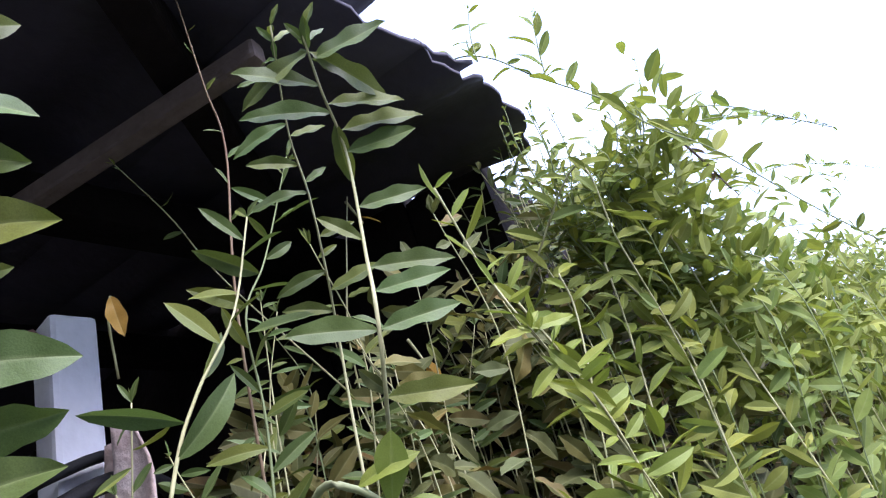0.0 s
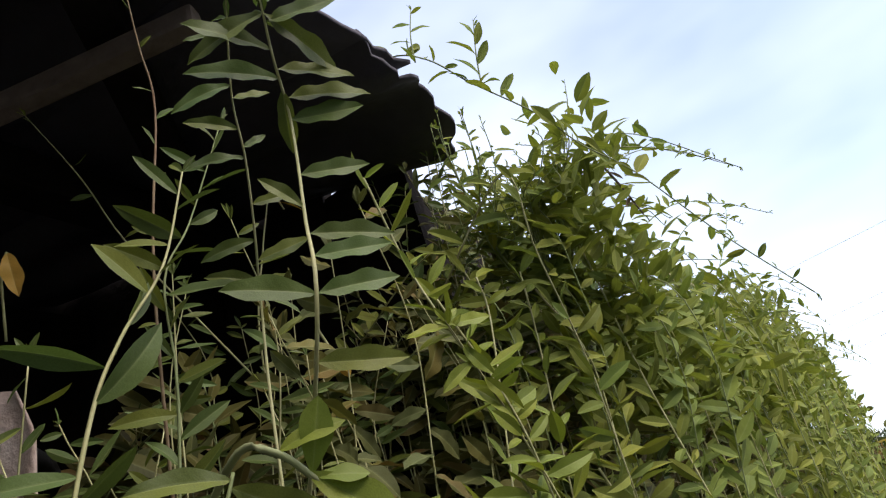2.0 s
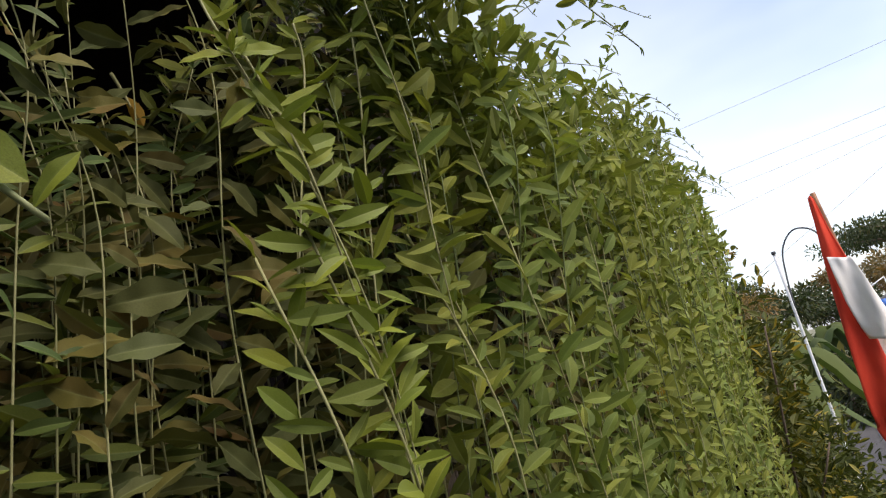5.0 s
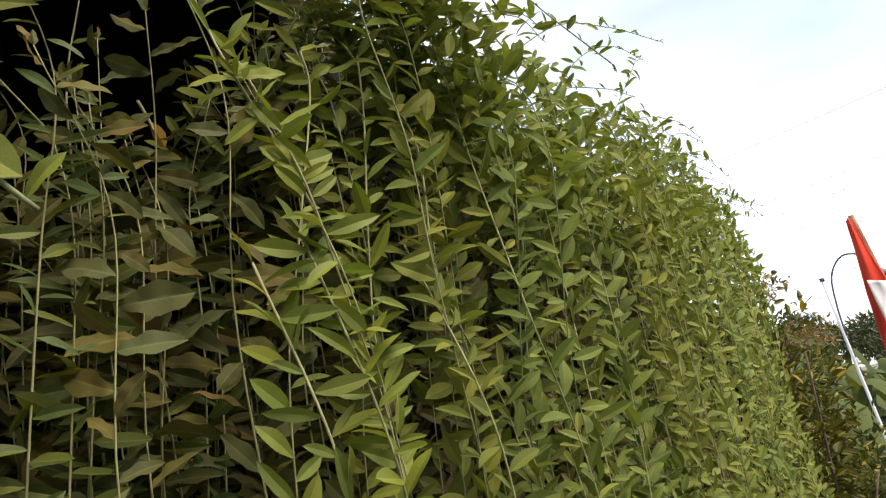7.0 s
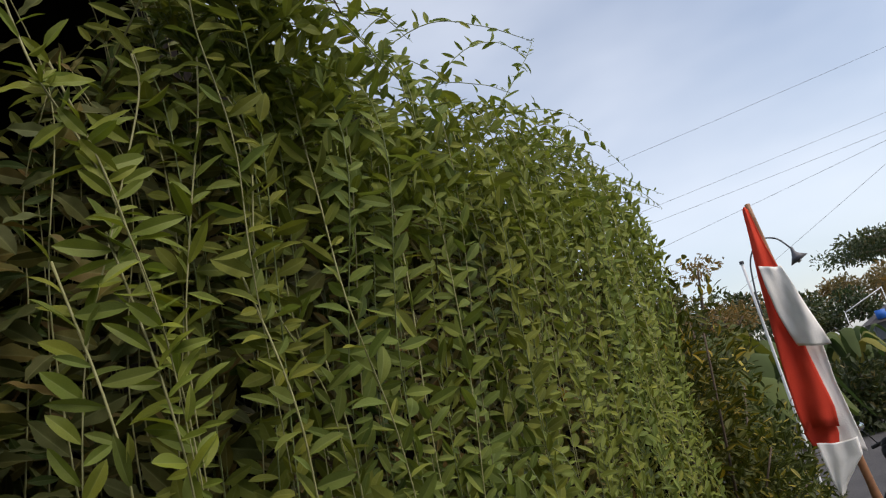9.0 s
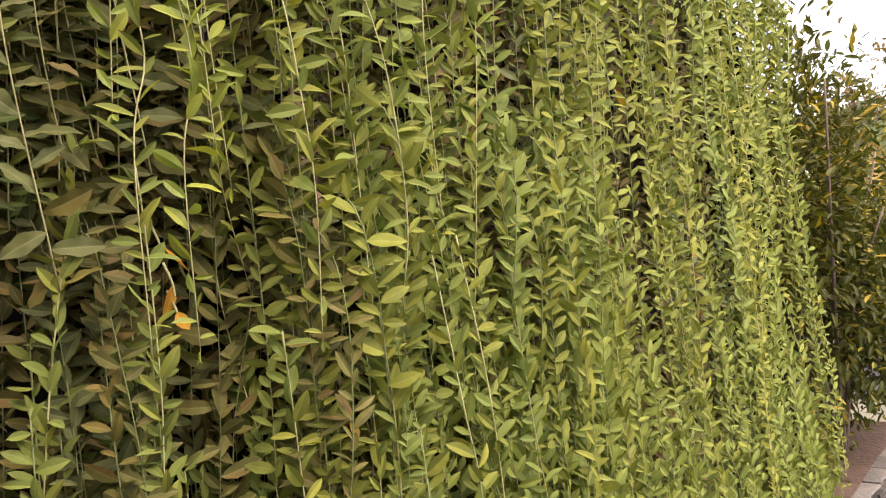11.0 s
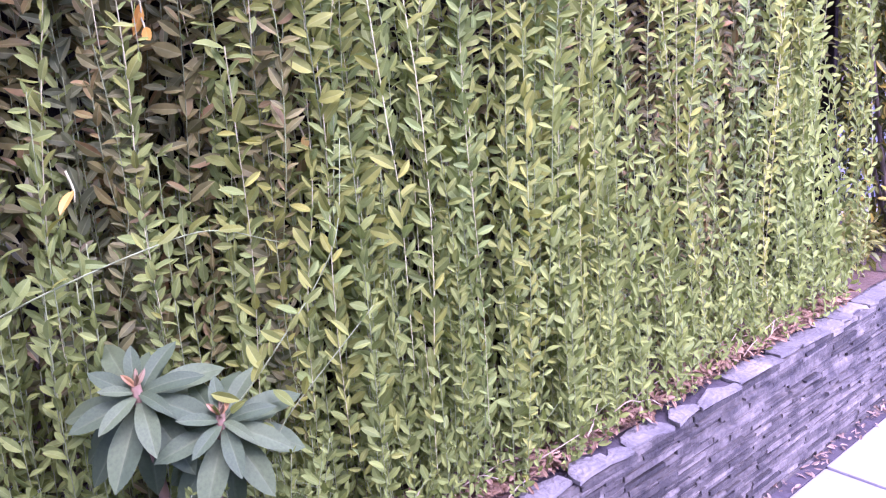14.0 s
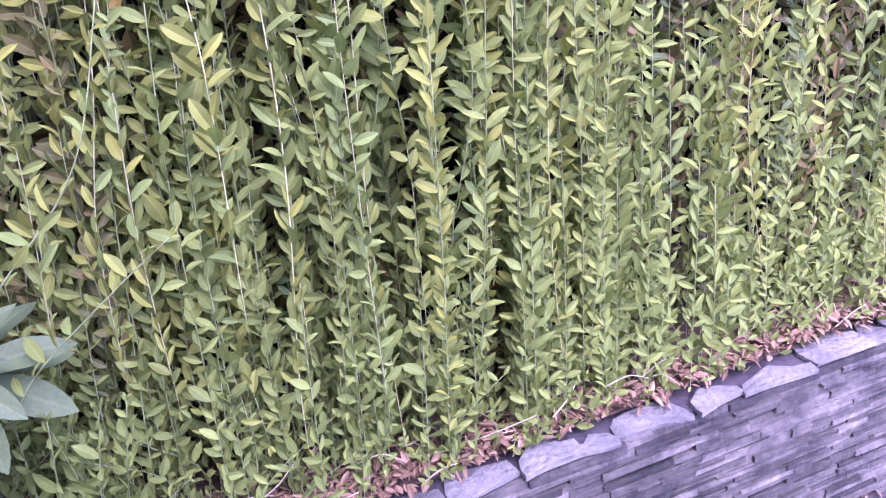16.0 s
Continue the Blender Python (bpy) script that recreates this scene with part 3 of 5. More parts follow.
draped("white_half", [(2.158, 0.356, 0.425, 1.614), (2.085, 0.356, 0.442, 1.609), (1.994, 0.362, 0.46, 1.609), (1.903, 0.376, 0.482, 1.609), (1.857, 0.387, 0.489, 1.614)], 1.1, 0.016, WHITE_CLOTH, flag, 2.0, label="white half of the flag")
draped("white_strip", [(1.903, 0.389, 0.464, 1.652), (1.721, 0.392, 0.46, 1.652), (1.539, 0.392, 0.474, 1.652), (1.484, 0.378, 0.478, 1.65)], 0.6, 0.005, WHITE_CLOTH, flag, 0.2, label="lower strip of white cloth")
draped("white_corner", [(1.539, 0.337, 0.464, 1.632), (1.484, 0.34, 0.46, 1.627), (1.411, 0.346, 0.396, 1.627), (1.37, 0.353, 0.364, 1.627)], 0.9, 0.01, WHITE_CLOTH, flag, 3.0, label="hanging white corner")

# ---- the lane lamp ----
lamp = thing("street_lamp", "slim white pole with a gooseneck arm and a dark conical shade", "street lamp", (0.15, 4.05, 0.0))
child("pole", tube_mesh("pole", [(0.15, 4.05, 0.0), (0.15, 4.05, 1.2), (0.15, 4.05, 2.47)], (0.012, 0.009), WHITE_PAINT, 10), lamp)
child("pole_cap", tube_mesh("pole_cap", [(0.15, 4.05, 2.465), (0.15, 4.05, 2.485)], 0.015, LAMP_METAL, 10), lamp)
child("arm", tube_mesh("arm", [(0.16, 4.05, 2.1), (0.175, 4.05, 2.3), (0.21, 4.05, 2.48), (0.30, 4.05, 2.58), (0.40, 4.05, 2.56), (0.465, 4.05, 2.47)], 0.0055, LAMP_METAL, 8, 24), lamp)
shade_line = [(0.466, 4.05, 2.475), (0.469, 4.05, 2.445), (0.474, 4.05, 2.42), (0.488, 4.05, 2.385)]
child("shade", mesh_of("shade", *tube(shade_line, [0.010, 0.012, 0.026, 0.062], 16), LAMP_METAL, smooth=True), lamp, "dark metal cone shade")
child("bulb", mesh_of("bulb", *tube([(0.484, 4.05, 2.38), (0.490, 4.05, 2.37)], [0.018, 0.01], 10), WHITE_PAINT, smooth=True), lamp, "unlit white bulb")


# ---- things down the lane ----
def wheel(parent, place, radius):
    x, y, z = place
    hub = child("wheel", tube_mesh("wheel", [(x - 0.06, y, z), (x + 0.06, y, z)], 0.035, BLACK_PAINT, 10), parent)
    circle = [(math.cos(a), math.sin(a)) for a in np.linspace(0, 2 * math.pi, 33)]
    child("tyre", mesh_of("tyre", *tube([(x, y + radius * c, z + radius * d) for c, d in circle], 0.048, 8), BLACK_RUBBER, smooth=True), hub)
    child("rim", mesh_of("rim", *tube([(x, y + 0.78 * radius * c, z + 0.78 * radius * d) for c, d in circle], 0.014, 6), BLACK_PAINT, smooth=True), hub)
    for k in range(5):
        a = 2 * math.pi * k / 5 + 0.3
        child("spoke", tube_mesh("spoke", [place, (x, y + 0.78 * radius * math.cos(a), z + 0.78 * radius * math.sin(a))], 0.012, BLACK_PAINT), hub)


def motorcycle(x, y):
    """A parked motorcycle whose front end faces the camera, turned a little."""
    bike = thing("motorcycle", "black parked motorcycle with round mirrors on the lane", "motorcycle", (x, y, 0.0))
    wheel(bike, (x, y - 0.55, 0.28), 0.245)
    wheel(bike, (x, y + 0.65, 0.28), 0.245)
    for s in (-1, 1):
        child("fork", tube_mesh("fork", [(x + 0.075 * s, y - 0.55, 0.28), (x + 0.07 * s, y - 0.33, 0.80)], 0.018, BLACK_PAINT, 8), bike)
        child("mirror_stalk", tube_mesh("mirror_stalk", [(x + 0.24 * s, y - 0.24, 0.90), (x + 0.26 * s, y - 0.28, 1.0), (x + 0.30 * s, y - 0.28, 1.05)], 0.006, BLACK_PAINT), bike)
        bm = bmesh.new()
        bmesh.ops.create_uvsphere(bm, u_segments=14, v_segments=8, radius=1.0)
        bmesh.ops.transform(bm, matrix=Matrix.Translation((x + 0.31 * s, y - 0.28, 1.09)) @ Matrix.Diagonal((0.062, 0.014, 0.042, 1)), verts=bm.verts[:])
        part("mirror", bm, MIRROR, bike, "round rear-view mirror")
        child("grip", tube_mesh("grip", [(x + 0.22 * s, y - 0.24, 0.90), (x + 0.34 * s, y - 0.20, 0.885)], 0.017, BLACK_RUBBER, 8), bike)
    child("handlebar", tube_mesh("handlebar", [(x - 0.3, y - 0.2, 0.89), (x - 0.15, y - 0.27, 0.91), (x + 0.15, y - 0.27, 0.91), (x + 0.3, y - 0.2, 0.89)], 0.012, BLACK_PAINT, 8), bike)
    for name, c, r, mat in (("headlamp", (x, y - 0.42, 0.82), (0.085, 0.07, 0.075), BLACK_PAINT), ("front_cowl", (x, y - 0.36, 0.86), (0.10, 0.09, 0.09), BLACK_PAINT), ("front_mudguard", (x, y - 0.55, 0.50), (0.07, 0.22, 0.07), BLACK_PAINT), ("fuel_tank", (x, y + 0.05, 0.72), (0.10, 0.26, 0.09), BLACK_PAINT), ("leg_shield", (x, y - 0.2, 0.6), (0.17, 0.10, 0.25), BLACK_PAINT), ("engine", (x, y + 0.05, 0.40), (0.13, 0.22, 0.16), BLACK_PAINT), ("seat", (x, y + 0.48, 0.76), (0.13, 0.34, 0.06), BLACK_RUBBER), ("tail", (x, y + 0.82, 0.78), (0.09, 0.16, 0.06), BLACK_PAINT), ("side_panel", (x + 0.11, y + 0.38, 0.60), (0.03, 0.2, 0.1), BLACK_PAINT), ("meter", (x, y - 0.28, 0.96), (0.07, 0.05, 0.04), CHROME)):
        bm = bmesh.new()
        bmesh.ops.create_uvsphere(bm, u_segments=14, v_segments=10, radius=1.0)
        for v in bm.verts:
            v.co = Vector([math.copysign(abs(q) ** 0.75, q) for q in v.co])
        bmesh.ops.transform(bm, matrix=Matrix.Translation(c) @ Matrix.Diagonal((*r, 1)), verts=bm.verts[:])
        ob = part(name, bm, mat, bike)
        ob.data.polygons.foreach_set("use_smooth", [True] * len(ob.data.polygons))
    child("stand", tube_mesh("stand", [(x - 0.08, y + 0.1, 0.3), (x - 0.22, y + 0.12, 0.0)], 0.012, BLACK_PAINT), bike)
    return bike


bike = motorcycle(1.0, 6.55)
bike.rotation_euler = (0, radians(-9), radians(-38))

house = thing("house", "low grey plastered house with a dark tiled roof", "house", (4.4, 20.5, 0.0))
boxed("wall", (1.5, 19.5, -0.05), (7.5, 24.5, 1.95), PLASTER, house, 0.01)
bm = bmesh.new()
v = [bm.verts.new(p) for p in ((1.38, 19.2, 1.88), (7.8, 19.2, 1.9), (7.8, 24.8, 1.9), (1.38, 24.8, 1.88), (3.2, 20.6, 2.9), (5.7, 20.6, 2.9), (5.7, 23.4, 2.9), (3.2, 23.4, 2.9))]
for f in ((0, 1, 5, 4), (1, 2, 6, 5), (2, 3, 7, 6), (3, 0, 4, 7), (4, 5, 6, 7), (3, 2, 1, 0)):
    bm.faces.new([v[i] for i in f])
part("roof", bm, ROOF_TILE, house, "dark tiled hip roof")
pane = boxed("window", (2.9, 19.47, 0.8), (3.7, 19.52, 1.5), BLACK_PAINT, house, 0.005)
for lo, hi in (((2.86, 19.45, 0.76), (3.74, 19.5, 0.80)), ((2.86, 19.45, 1.5), (3.74, 19.5, 1.54)), ((2.86, 19.45, 0.8), (2.9, 19.5, 1.5)), ((3.7, 19.45, 0.8), (3.74, 19.5, 1.5))):
    boxed("frame", lo, hi, BEAM_WOOD, pane, 0.004)
tank = thing("water_drum", "blue plastic drum at the roof edge of the house", "drum", (1.72, 19.3, 1.95))
child("drum", mesh_of("drum", *tube([(1.72, 19.35, 1.95), (1.72, 19.35, 2.17)], [0.11, 0.12], 14), BLUE, smooth=True), tank)
frame_rack = thing("pipe_frame", "pale pipe frame standing beside the house", "frame", (2.0, 19.0, 0.0))
child("top_bar", tube_mesh("top_bar", [(1.0, 19.0, 2.30), (1.92, 19.0, 2.66)], 0.014, WHITE_PAINT), frame_rack)
child("upright", tube_mesh("upright", [(1.92, 19.0, 0.0), (1.92, 19.0, 2.67)], 0.012, WHITE_PAINT), frame_rack)
child("upright", tube_mesh("upright", [(1.0, 19.0, 0.0), (1.0, 19.0, 2.31)], 0.012, WHITE_PAINT), frame_rack)

for k in range(5):
    y = 3.05 + 0.42 * k
    block = thing("concrete_block", "pale concrete block lying in a row along the lane edge", "block", (0.2, y, 0.0), "blocks along the lane")
    boxed("slab", (0.05 + 0.03 * (k % 2), y, -0.02), (0.36, y + 0.36, 0.30 + 0.03 * (k % 3)), CONCRETE, block, 0.012)
    boxed("slab", (0.03, y + 0.02, 0.30 + 0.03 * (k % 3)), (0.34, y + 0.33, 0.37 + 0.03 * (k % 3)), CONCRETE, block, 0.012)


# ---- cables in the sky ----
def cable(a, b, sag, radius=0.0022):
    p, q = Vector(a), Vector(b)
    pts = [p.lerp(q, u) - Vector((0, 0, 4 * sag * u * (1 - u))) for u in np.linspace(0, 1, 5)]
    ob = thing("overhead_cable", "thin dark overhead cable", "cable", a, "cables over the lane")
    child("wire", tube_mesh("wire", pts, radius, CABLE, 4, 24), ob)


CABLE_ENDS = (((-4.0, 10, 5.15), (4.5, 10, 5.45), 0.03), ((-4.0, 10, 4.24), (5.0, 10, 4.66), 0.03), ((-4.0, 10, 4.02), (5.0, 10, 4.42), 0.03), ((-4.0, 10, 3.38), (5.0, 10, 4.56), 0.03), ((-3.0, 10, 1.6), (5.0, 10, 5.35), 0.05))
for a, b, s in CABLE_ENDS:
    cable(a, b, s)
for x in (-4.0, 5.0):
    mast = thing("cable_mast", "tall grey mast carrying the cables", "mast", (x, 10, 0))
    child("shaft", tube_mesh("shaft", [(x, 10, -0.05), (x, 10, 3.0), (x, 10, 5.7)], (0.1, 0.07), BARK, 10), mast)


# ---- plants ----
def cloud_leaves(name, centre, radii, count, size, mat, parent, forms=FORMS, label="", kind="", up=0.5):
    """Many leaves in a ragged volume, thinner towards its outside."""
    centre, radii = np.array(centre, float), np.array(radii, float)
    v = rng.normal(size=(count, 3))
    v /= np.linalg.norm(v, axis=1)[:, None]
    r = rng.random(count) ** 0.45
    bumps = np.array([noise.noise((a * 2.2 + centre[0], b * 2.2 + centre[1], c * 2.2 + centre[2])) for a, b, c in v])
    place = centre + v * (r * (1 + 0.45 * bumps))[:, None] * radii
    way = v + rng.normal(size=(count, 3)) * 0.8
    face = rng.normal(size=(count, 3)) * 0.6 + [0, 0, up + 0.5]
    ob = child(name, leaves_mesh(name, place, way, face, size * rng.uniform(0.6, 1.3, count), forms, mat), parent, label)
    if kind:
        tagged(ob, kind=kind)
    return ob


def tree(name, label, base, height, crown, clumps, leaf, per, mat=FAR_LEAF, lean=0.0, flat=1.0, seed=0):
    r = np.random.default_rng(seed)
    ob = thing(name, label, "tree", base)
    x, y, z = base
    top = np.array([x + lean, y, z + height * 0.62])
    child("trunk", tube_mesh("trunk", [(x, y, z - 0.1), (x + lean * 0.3, y + 0.1, z + height * 0.3), tuple(top)], (height * 0.03, height * 0.014), BARK, 8, 10), ob)
    for k in range(clumps):
        a = 2 * math.pi * k / clumps + r.uniform(-0.4, 0.4)
        d = crown * r.uniform(0.35, 0.85)
        c = np.array([top[0] + d * math.cos(a), top[1] + d * math.sin(a), z + height * (0.62 + flat * r.uniform(0.0, 0.3))])
        child("limb", tube_mesh("limb", [tuple(top - [0, 0, height * r.uniform(0.02, 0.2)]), tuple((top + c) / 2 + [0, 0, -0.05 * height]), tuple(c)], (height * 0.012, height * 0.004), BARK, 6, 8), ob)
        s = crown * r.uniform(0.32, 0.5)
        cloud_leaves("crown", c, (s, s, s * 0.6 * flat), per, leaf, mat, ob)
    return ob


tree("rain_tree", "tall spreading tree with a flat dark crown far off", (10.2, 60, 0), 11.0, 7.6, 24, 0.3, 620, flat=0.3, seed=3)
tree("tree", "tree far off, its crown coloured warm brown as though sunlit", (3.0, 48, 0), 4.9, 2.4, 9, 0.26, 320, WARM_LEAF, seed=4)
tree("tree", "tree far off, its crown coloured warm brown as though sunlit", (6.0, 44, 0), 4.7, 2.6, 9, 0.26, 320, WARM_LEAF, seed=9)
tree("tree", "bushy green tree beyond the yard", (1.0, 34, 0), 3.6, 1.6, 9, 0.2, 320, seed=15)
tree("tree", "bushy green tree beyond the yard", (-1.0, 26, 0), 4.0, 1.6, 9, 0.18, 360, seed=5)
tree("tree", "bushy green tree beyond the yard", (-3.4, 21, 0), 3.7, 1.6, 9, 0.18, 360, seed=6)
tree("tree", "small airy tree with brownish leaves behind the creeper's far end", (-0.95, 8.6, 0), 3.3, 0.75, 10, 0.07, 200, WARM_LEAF, seed=8)
tree("tree", "bushy green tree beyond the yard", (-1.5, 13, 0), 3.2, 1.2, 9, 0.12, 380, seed=18)
tree("tree", "bushy green tree beyond the yard", (-6.5, 30, 0), 5.0, 2.6, 9, 0.25, 340, seed=10)
hedge = thing("hedge", "dense dark shrubs along the far side of the yard", "shrub", (0, 24, 0), kind="stuff")
for k, (x, y) in enumerate(((0.3, 15.0), (0.6, 14.7), (1.0, 15.0), (1.35, 15.3), (0.8, 17.8), (1.2, 18.4), (0.0, 19.0))):
    cloud_leaves("shrub", (x, y, 0.6), (0.5, 0.4, 0.8), 500, 0.16, FAR_LEAF, hedge)
for k in range(12):
    cloud_leaves("shrub", (-5 + 0.62 * k, 23 + 1.5 * math.sin(k * 2.1), 0.7), (0.9, 0.8, 0.9 + 0.3 * math.sin(k)), 420, 0.22, FAR_LEAF, hedge)


def banana(base, height, count, seed, spread=0.9, yellow=()):
    r = np.random.default_rng(seed)
    ob = thing("banana_plant", "banana plant with long arching torn green leaves", "banana plant", base)
    x, y, z = base
    child("trunk", tube_mesh("trunk", [(x, y, z), (x, y, z + height * 0.55)], (0.09, 0.06), BARK, 8), ob)
    for k in range(count):
        a = 2 * math.pi * k / count + r.uniform(-0.4, 0.4)
        reach, rise = spread * r.uniform(0.7, 1.1), height * r.uniform(0.25, 0.5)
        pts = [(x, y, z + height * 0.5), (x + 0.45 * reach * math.cos(a), y + 0.45 * reach * math.sin(a), z + height * 0.55 + rise), (x + reach * math.cos(a), y + reach * math.sin(a), z + height * 0.5 + rise * r.uniform(0.1, 0.7))]
        mid = spline(pts, 13)
        side = np.array([-math.sin(a), math.cos(a), 0])
        verts, faces = [], []
        for i, p in enumerate(mid):
            w = 0.13 * math.sin(math.pi * min(1, 0.08 + i / 12 * 0.9)) ** 0.6 * (0.85 if i % 2 else 1.0)
            verts += [p - side * w + [0, 0, -0.35 * w], p, p + side * w + [0, 0, -0.35 * w]]
        for i in range(12):
            q = 3 * i
            faces += [(q, q + 3, q + 4, q + 1), (q + 1, q + 4, q + 5, q + 2)]
        child("leaf", mesh_of("leaf", verts, faces, YELLOW_BANANA if k in yellow else BANANA, smooth=True), ob)
    return ob


for k, (x, y, h) in enumerate(((-0.35, 5.4, 1.75), (-0.2, 6.6, 1.9), (-0.7, 6.2, 2.1), (-0.6, 9.0, 2.2), (0.75, 15.5, 1.9), (1.05, 16.8, 1.8), (0.3, 16.8, 2.0), (-0.4, 12.5, 2.2))):
    banana((x, y, 0), h, 9, 20 + k, yellow=((5, 6), (4,), (5, 7))[k] if k < 3 else ())


# ---- the creeper ----
def top_of(y):
    """Height at which the curtain of vines turns over its rail."""
    return float(np.interp(y, [-1.5, -1.15, -0.95, -0.75, -0.45, 0.2, 0.95, 1.3, 1.5, 1.7], [1.75, 1.95, 2.12, 2.36, 2.46, 2.48, 2.54, 2.54, 2.48, 2.36]))


def front_of(y):
    """How far the face of the curtain lies back behind the wall's edge: it recedes towards the open shed."""
    return float(np.interp(y, [-1.2, -0.85, -0.62, -0.42], [-0.27, -0.24, -0.12, 0.0]))


def along(line, spacing, size, spread=(40, 112), lift=(-15, 45), outward=-35.0, start=0.0, grow=0.75, face=(0.72, -0.45, 0.45), wild=1.0):
    """Alternate leaves along a stem: place, way, face and size of each."""
    seg = np.linalg.norm(np.diff(line, axis=0), axis=1)
    s = np.r_[0, np.cumsum(seg)]
    at = np.arange(start * s[-1], s[-1] - 0.004, spacing)
    at = at + rng.uniform(-0.25, 0.25, len(at)) * spacing
    at = at.clip(0, s[-1])
    place = np.stack([np.interp(at, s, line[:, k]) for k in range(3)], 1)
    n = len(at)
    sign = np.where((np.arange(n) + rng.integers(0, 2)) % 2 == 0, 1.0, -1.0)
    az = np.radians(outward) + sign * np.radians(rng.uniform(*spread, n))
    el = np.radians((rng.uniform(*lift, n) + np.interp(place[:, 2], [0.9, 1.9], [20, 6])).clip(-60, 72))
    way = np.stack([np.cos(az) * np.cos(el), np.sin(az) * np.cos(el), np.sin(el)], 1) + rng.normal(0, 0.24 * wild, (n, 3))
    face = np.array(face) + rng.normal(0, 0.55 * wild, (n, 3))
    taper = np.interp(at / s[-1], [0, 0.7, 0.93, 1], [1, 1, grow, grow * 0.6])
    sizes = size * taper * rng.uniform(0.6, 1.22, n)
    end = line[-1] - line[-2]
    end = end / (np.linalg.norm(end) + 1e-9)
    place = np.vstack([place, np.repeat(line[-1:], 3, 0)])
    way = np.vstack([way, end + rng.normal(0, 0.45, (3, 3))])
    face = np.vstack([face, rng.normal(0, 0.4, (3, 3)) + [0.5, -0.4, 0.4]])
    return place, way, face, np.r_[sizes, size * grow * rng.uniform(0.4, 0.65, 3)]


def vine(points, spacing, size, radius, mat=LEAF, forms=FORMS, stem=STEM, single=False, label="hanging creeper vine with pale stem and alternate green leaves", group="creeper vines", count=0, into=None, **how):
    line = spline(points, count or max(8, 5 * len(points)))
    if into is not None:
        into.append((tube(line, (radius, radius * 0.5), 4), along(line, spacing, size, **how)))
        return None
    ob = thing("hanging_vine", label, "vine", tuple(points[0]), group)
    child("stem", mesh_of("stem", *tube(line, (radius, radius * 0.5), 5), stem, smooth=True), ob)
    place, way, face, sizes = along(line, spacing, size, **how)
    if single:
        shapes = leaf_meshes(mat, forms, len(forms[0][0]) + len(forms))
        for k in range(len(place)):
            leaf_object(shapes[int(rng.integers(len(shapes)))], place[k], way[k], face[k], sizes[k], ob)
    else:
        child("foliage", leaves_mesh("foliage", place, way, face, sizes, forms, mat), ob)
    return ob


def joined(items, name, label, place, mat, stem):
    """Many vines that cannot be told apart, as one mass."""
    ob = thing(name, label, "foliage", place, kind="stuff")
    verts, faces, base = [], [], 0
    for (v, f), _ in items:
        verts.append(v)
        faces += [tuple(i + base for i in q) for q in f]
        base += len(v)
    child("stems", mesh_of("stems", np.concatenate(verts), faces, stem, smooth=True), ob)
    cols = [np.concatenate([it[1][k] for it in items]) for k in range(4)]
    child("leaves", leaves_mesh("leaves", *cols, FORMS, mat), ob)
    return ob


